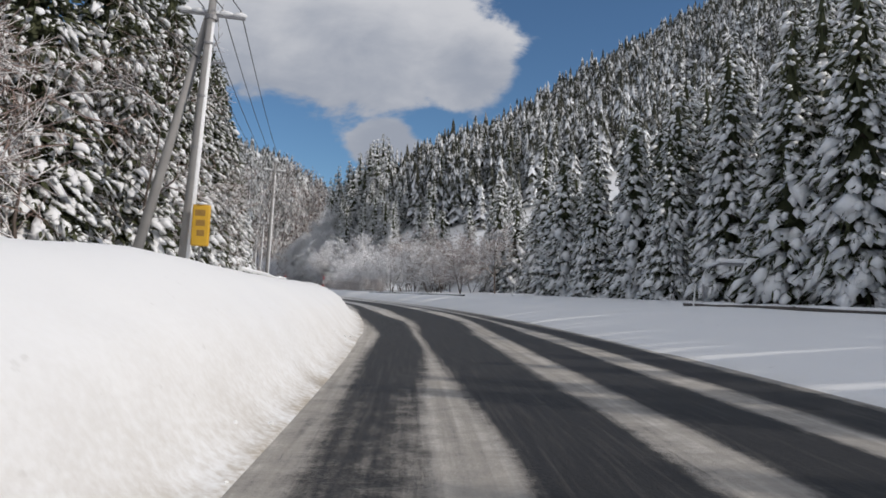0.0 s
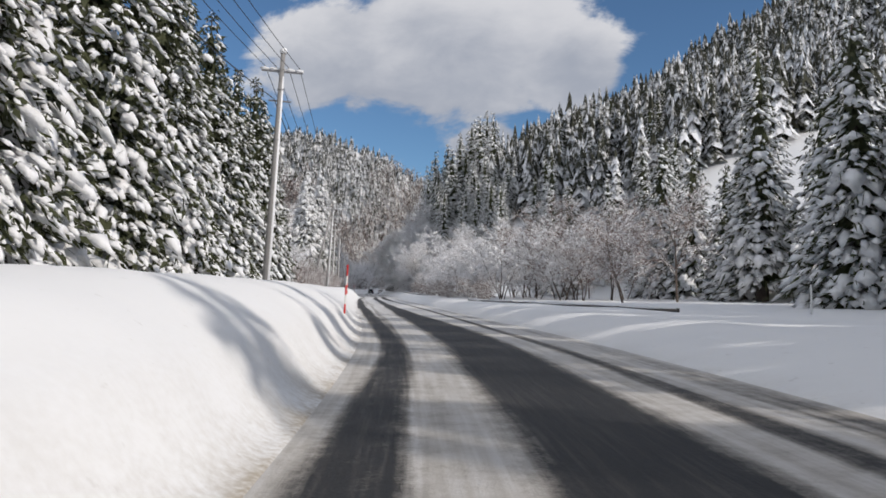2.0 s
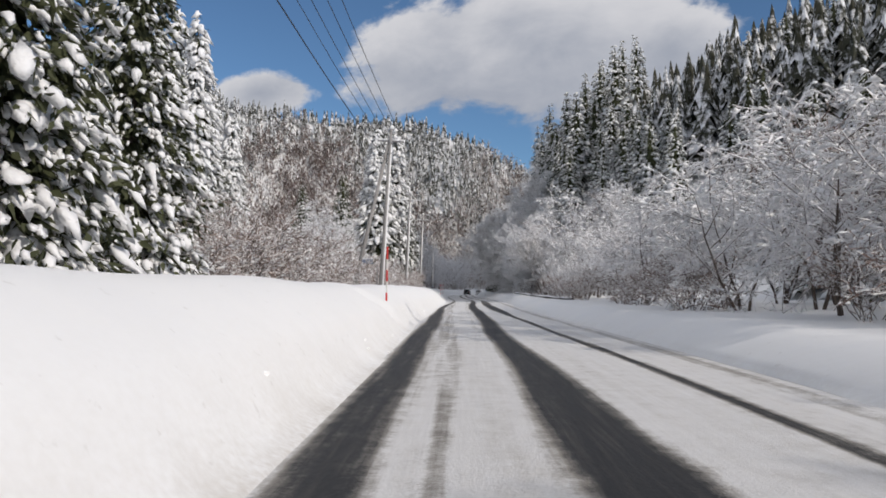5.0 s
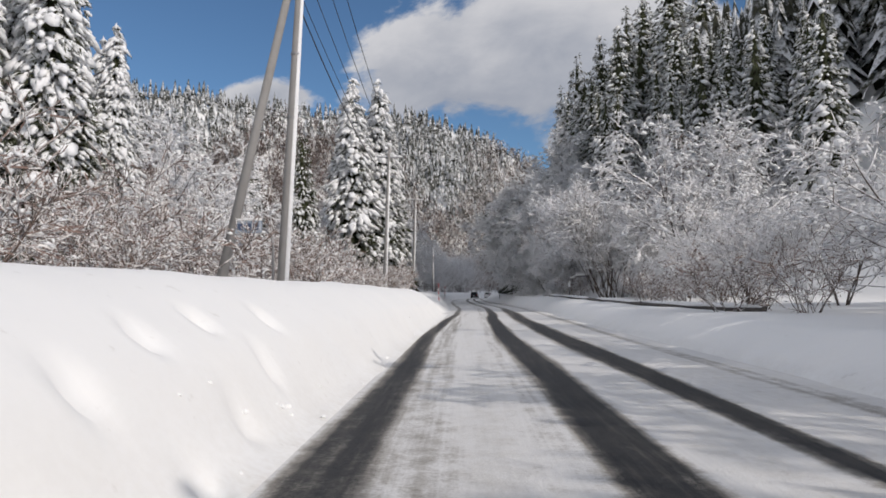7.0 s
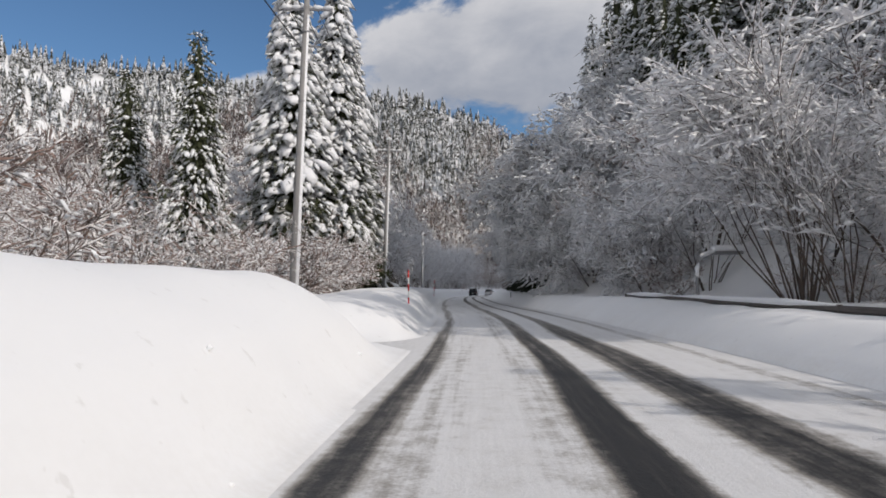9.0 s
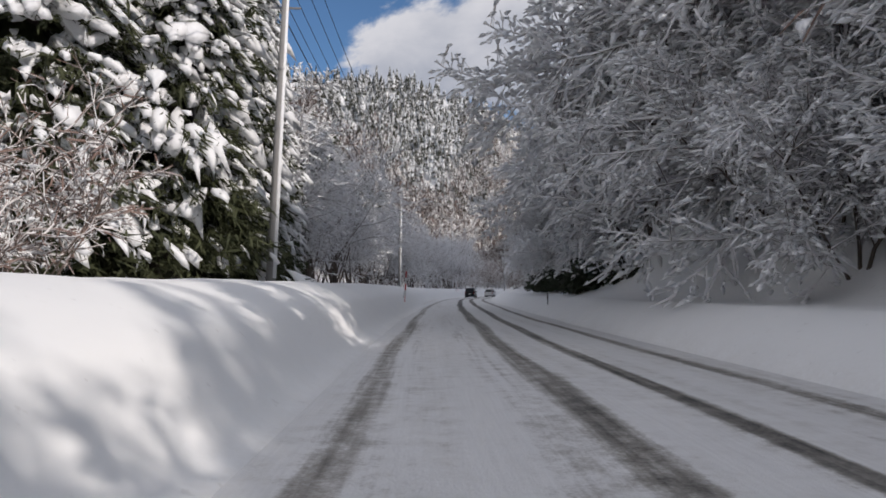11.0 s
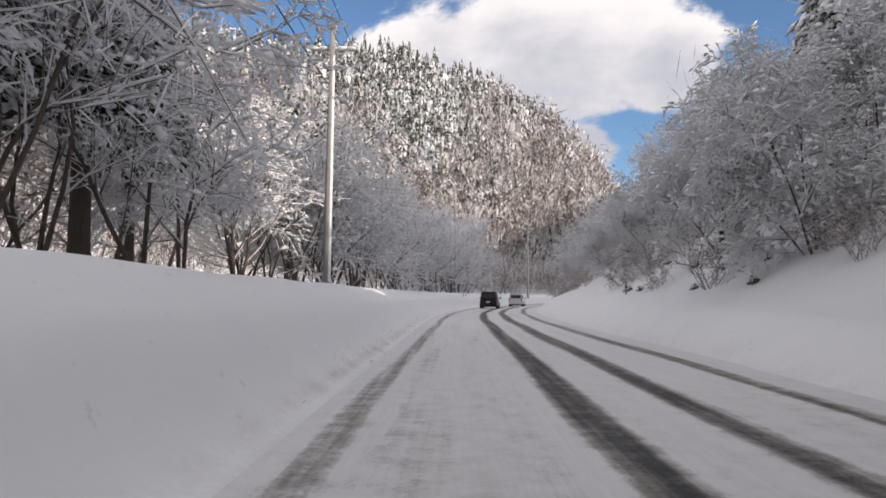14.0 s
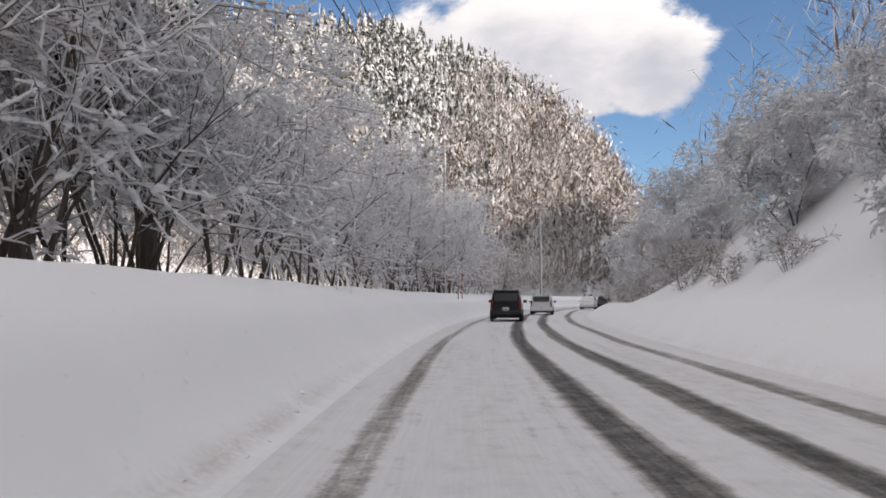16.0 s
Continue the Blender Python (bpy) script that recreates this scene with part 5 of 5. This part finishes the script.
def delineator(s, u, h, colour, lean=0.0):
    x, y, z = spot(s, u)
    ob = empty("delineator_post", pose(x, y, z, 0, lean, heading(s)), "short roadside delineator post with a dark reflector", "post", "delineator posts")
    part("post", tube_bm([(0, 0, -0.5), (0, 0, h)], 0.034, 10), colour, ob)
    part("reflector", lathe_bm([(0.04, 0), (0.04, 0.12)], 10, Matrix.Translation((0, 0, h - 0.3))), RUBBER, ob)
    return ob


delineator(205, 5.9, 0.62, STEEL)
delineator(252, 8.04, 0.6, STEEL)
delineator(28.5, 13.6, 1.3, WHITE, 6)
delineator(54, 13.9, 1.3, WHITE)
delineator(297.5, -2.9, 0.9, STEEL)


def arm_lamp(s, u, h, reach, turn=0.0):
    """A bent steel post whose arm carries a flat hood under thick snow."""
    x, y, z = spot(s, u)
    ob = empty("curved_post", pose(x, y, z, 0, 0, heading(s) + turn), "bent steel post with a flat hooded arm under thick snow", "post", "bent posts")
    part("post", tube_bm([(0, 0, -0.4), (0, 0, h * 0.7), (reach * 0.12, 0, h * 0.92), (reach * 0.35, 0, h), (reach * 0.6, 0, h)], [0.055] * 5, 9), STEEL, ob, smooth=True)
    part("hood", box_bm((reach * 0.62, 0.30, 0.12), (reach * 0.75, 0, h + 0.01), 0.03), STEEL, ob)
    bm = box_bm((reach * 0.70, 0.36, 0.20), (reach * 0.73, 0, h + 0.17), 0.08, 3)
    part("snow_cap", bm, TREE_SNOW, ob, smooth=True)
    part("frozen_snow", tube_bm([(0, 0, h * 0.3), (0, 0, h * 0.7), (reach * 0.12, 0, h * 0.95), (reach * 0.4, 0, h + 0.08)], [0.03, 0.08, 0.09, 0.07], 8), TREE_SNOW, ob, smooth=True)
    return ob


arm_lamp(30, 15.0, 2.0, 1.9, 0)
arm_lamp(158.5, 7.5, 1.55, 1.4, 0)


def place_sign(s, u):
    """Pale blue place board hung from a bent pipe; its characters cannot be read."""
    ob = empty("place_sign", on_road(s, u), "pale blue place board with dark characters on a bent steel pipe", "sign")
    part("post", tube_bm([(0, 0, -0.6), (0, 0, 1.45), (-0.05, 0, 1.68), (-0.18, 0, 1.86), (-0.36, 0, 1.96), (-1.2, 0, 2.0)], 0.042, 9), STEEL, ob, smooth=True)
    board = part("board", box_bm((0.86, 0.03, 0.38), (-0.76, -0.06, 1.98), 0.008), plain("pale_blue_sheet", (0.36, 0.42, 0.50), 0.5), ob)
    for k in range(3):
        part("character_bar", box_bm((0.17, 0.006, 0.20), (-1.0 + 0.24 * k, -0.08, 1.99)), plain("blue_print", (0.08, 0.11, 0.19), 0.5) if k == 0 else bpy.data.materials["blue_print"], board)
    part("snow_cap", box_bm((0.84, 0.10, 0.08), (-0.76, -0.04, 2.21), 0.03, 2), TREE_SNOW, ob, smooth=True)
    return ob


place_sign(128.0, -5.88)


# ---- evergreen shrubs on the cut slope ----
def leaf_shrub(seed, length, depth, height, leaves):
    """A low shrub of long drooping leaves in whorls."""
    rng = np.random.default_rng(seed)
    k = leaves // 6
    c = np.stack([rng.uniform(-length / 2, length / 2, k), rng.uniform(-depth / 2, depth / 2, k), np.abs(rng.normal(0.45, 0.28, k)) * height], 1)
    c[:, 2] *= 1 - 0.6 * (np.abs(c[:, 0]) / (length / 2)) ** 2
    cc = np.repeat(c, 6, 0)
    a_ = np.tile(np.arange(6) * math.pi / 3, k) + np.repeat(rng.uniform(0, 1, k), 6)
    d = np.stack([np.cos(a_), np.sin(a_), rng.uniform(-1.3, -0.3, k * 6)], 1)
    d /= np.linalg.norm(d, axis=1, keepdims=True)
    side, _ = frames_of(d)
    ln = rng.uniform(0.14, 0.24, (k * 6, 1))
    w_ = side * ln * 0.22
    mid = cc + d * ln * 0.5 + np.array([0, 0, 0.02])
    v = np.stack([cc, mid + w_, cc + d * ln - np.array([0, 0, 0.03]), mid - w_], 1).reshape(-1, 3)
    f = np.arange(k * 6)[:, None] * 4 + np.array([0, 1, 2, 3])
    foliage = mesh_np("foliage", v, [f], [LEAF])
    n = 9
    sc = np.stack([rng.uniform(-length / 2, length / 2, n), rng.uniform(-depth / 2, depth / 2, n), rng.uniform(0.55, 1.0, n) * height], 1)
    sc[:, 2] *= 1 - 0.6 * (np.abs(sc[:, 0]) / (length / 2)) ** 2
    dd = rng.normal(0, 1, (n, 3)) * np.array([1, 1, 0.15])
    dd /= np.linalg.norm(dd, axis=1, keepdims=True)
    sv, sf = blobs(rng, sc, dd, np.stack([rng.uniform(0.10, 0.24, n), rng.uniform(0.08, 0.16, n), rng.uniform(0.04, 0.08, n)], 1))
    snow = mesh_np("snow_load", sv, [sf], [TREE_SNOW], smooth=True)
    sp = rng.uniform(-0.4, 0.4, (14, 2)) * np.array([length, depth])
    p0 = np.concatenate([sp * 0.5, np.full((14, 1), -0.2)], 1)
    p1 = np.concatenate([sp, rng.uniform(0.4, 0.8, (14, 1)) * height], 1)
    bv, bf = tubes_np(p0, p1, np.full(14, 0.02), np.full(14, 0.01), 5)
    stems = mesh_np("stem_work", bv, [bf], [BARK])
    ob = empty("evergreen_shrub", pose(0, 0, -300), "dark evergreen shrub with drooping leaves and bits of snow", "shrub", "evergreen shrubs on the slope")
    for nm, me in (("foliage", foliage), ("snow_load", snow), ("stem_work", stems)):
        tagged(under(nm, me, ob), kind="stuff")
    return ob


SHRUBS = [(1.0, leaf_shrub(61, 3.2, 1.3, 1.3, 1500)), (1.0, leaf_shrub(62, 2.4, 1.2, 1.1, 1100)), (1.0, leaf_shrub(63, 1.0, 0.8, 0.7, 220))]
rs_ = random.Random(9)
for i in range(13):
    s = 205 + i * 1.9 + rs_.uniform(-0.5, 0.5)
    plant(SHRUBS[i % 2], s, 8.3 + rs_.uniform(-0.3, 0.7), rs_.uniform(1.1, 1.4), rs_, turn=heading(s) + 90 + rs_.uniform(-20, 20))
for i in range(32):
    s = 198 + rs_.uniform(0, 30) if i % 2 == 0 else 230 + rs_.uniform(0, 26)
    plant(SHRUBS[2], s, 8.2 + rs_.uniform(0, 4.0), rs_.uniform(0.55, 1.0) if s < 229 else rs_.uniform(0.28, 0.5), rs_)
for s, u in ((205.5, 8.6), (207, 8.0)):
    plant(SHRUBS[0], s, u, 1.25, rs_, turn=heading(s) + 90)


# ---- vehicles ----
def loft_bm(sections, ring):
    """A closed shell through sections (y, half width low, half width high, z low, z high)."""
    bm = bmesh.new()
    loops_ = []
    for y, wl, wh, zl, zh in sections:
        pts = []
        for a_, b_ in ring:
            wdt = wl + (wh - wl) * (b_ * 0.5 + 0.5)
            pts.append(bm.verts.new((a_ * wdt, y, zl + (zh - zl) * (b_ * 0.5 + 0.5))))
        loops_.append(pts)
    n = len(ring)
    for q, r_ in zip(loops_, loops_[1:]):
        for j in range(n):
            bm.faces.new((q[j], q[(j + 1) % n], r_[(j + 1) % n], r_[j]))
    bm.faces.new(loops_[0][::-1])
    bm.faces.new(loops_[-1])
    bmesh.ops.recalc_face_normals(bm, faces=bm.faces)
    return bm


SOFT_RING = [(-1, -0.8), (-0.9, -1), (0.9, -1), (1, -0.8), (1, 0.0), (1, 0.75), (0.93, 0.95), (0.84, 1), (-0.84, 1), (-0.93, 0.95), (-1, 0.75), (-1, 0.0)]


def car(m, paint, label, width=1.70, length=4.2, height=1.62, van=False):
    """A small estate car, rear end at the origin, front towards +y."""
    ob = empty("car", m, label, "car", "cars on the road")
    hw = width / 2
    belt = height * 0.58
    body = loft_bm([(0.0, hw * 0.86, hw * 0.84, 0.42, belt - 0.04), (0.12, hw * 0.95, hw * 0.93, 0.30, belt), (0.7, hw, hw * 0.96, 0.24, belt + 0.01), (length * 0.62, hw, hw * 0.96, 0.24, belt), (length * 0.76, hw, hw * 0.93, 0.24, belt - 0.04), (length * 0.93, hw * 0.97, hw * 0.88, 0.26, belt - 0.16), (length, hw * 0.80, hw * 0.74, 0.36, belt - 0.30)], SOFT_RING)
    body = part("body", body, paint, ob, smooth=False)
    cab = loft_bm([(0.10, hw * 0.90, hw * 0.72, belt - 0.03, height - 0.10), (0.28, hw * 0.92, hw * 0.76, belt - 0.03, height - 0.02), (length * 0.45, hw * 0.92, hw * 0.78, belt - 0.03, height), (length * 0.58, hw * 0.92, hw * 0.76, belt - 0.03, height - 0.06), (length * 0.74, hw * 0.90, hw * 0.86, belt - 0.06, belt + 0.02)], SOFT_RING)
    cabin = part("cabin", cab, paint, ob)
    zc = (belt + height) / 2
    part("rear_window", box_bm((hw * 1.42, 0.03, (height - belt) * 0.66), (0, 0.09, zc - 0.02), 0.012, 2, Matrix.Rotation(radians(-8), 4, "X")), GLASS, cabin)
    for sx_ in (-1, 1):
        for y0, y1 in ((0.45, length * 0.26), (length * 0.28, length * 0.45), (length * 0.46, length * 0.60)):
            part("side_window", box_bm((0.03, y1 - y0 - 0.06, (height - belt) * 0.58), (sx_ * hw * 0.845, (y0 + y1) / 2, zc - 0.02), 0.01, 1, Matrix.Rotation(radians(sx_ * -14), 4, "Y")), GLASS, cabin)
        part("tail_lamp", box_bm((0.13, 0.06, 0.42), (sx_ * hw * 0.84, 0.03, belt - 0.10), 0.02), LAMP_RED, ob)
        part("head_lamp", box_bm((0.32, 0.10, 0.13), (sx_ * hw * 0.66, length - 0.13, belt - 0.34), 0.03), PLATE, ob, "clear headlamp")
        mirror = part("wing_mirror", box_bm((0.22, 0.12, 0.16), (sx_ * (hw + 0.10), length * 0.64, belt + 0.08), 0.04, 3), paint, ob, smooth=True)
        part("mirror_glass", box_bm((0.16, 0.01, 0.11), (sx_ * (hw + 0.10), length * 0.64 - 0.064, belt + 0.08)), GLASS, mirror)
        for yw in (0.75, length - 0.82):
            rot_ = Matrix.Translation((sx_ * (hw - 0.10), yw, 0.32)) @ Matrix.Rotation(radians(90), 4, "Y")
            wheel = part("wheel", lathe_bm([(0.20, -0.09), (0.29, -0.10), (0.32, -0.06), (0.32, 0.06), (0.29, 0.10), (0.20, 0.09)], 20, rot_), RUBBER, ob, "black winter tyre", smooth=True)
            part("rim", lathe_bm([(0.05, -0.08), (0.20, -0.085), (0.20, 0.085), (0.05, 0.08)], 16, rot_), STEEL, wheel)
    part("bumper", box_bm((width * 0.95, 0.14, 0.26), (0, 0.02, 0.44), 0.05, 3), paint, ob, smooth=True)
    part("under_tray", box_bm((width * 0.78, length * 0.8, 0.10), (0, length * 0.5, 0.22), 0.02), RUBBER, ob)
    plate_ = part("number_plate", box_bm((0.33, 0.015, 0.165), (0, -0.025, belt - 0.32), 0.004), PLATE, ob, "blank white plate")
    part("plate_bar", box_bm((0.22, 0.006, 0.05), (0, -0.036, belt - 0.34)), RUBBER, plate_)
    part("wiper", tube_bm([(0.02, 0.05, belt + 0.02), (0.24, 0.06, belt + 0.12)], 0.008, 5), RUBBER, ob)
    part("spoiler", box_bm((hw * 1.45, 0.22, 0.04), (0, 0.16, height - 0.05), 0.015), paint, cabin)
    for sx_ in (-1, 1):
        part("roof_rail", tube_bm([(sx_ * hw * 0.70, 0.4, height - 0.01), (sx_ * hw * 0.70, length * 0.5, height + 0.03)], 0.018, 6), RUBBER, cabin)
    return ob


car(on_road(288, 0.90, 0.02), BLACK_PAINT, "black compact estate car driving ahead on packed snow", 1.80, 4.2, 1.70)
car(on_road(303, 2.55, 0.02), WHITE_PAINT, "white hatchback driving ahead on packed snow", 1.72, 4.0, 1.55)
x_, y_, _ = spot(334, 5.3)
car(pose(x_, y_, 0.02, 0, 0, heading(334) + 180), WHITE_PAINT, "white estate car coming the other way round the bend", 1.70, 4.2, 1.5)
x_, y_, _ = spot(345, 6.2)
car(pose(x_, y_, 0.02, 0, 0, heading(345) + 180), BLACK_PAINT, "dark car following round the bend", 1.70, 4.2, 1.55)
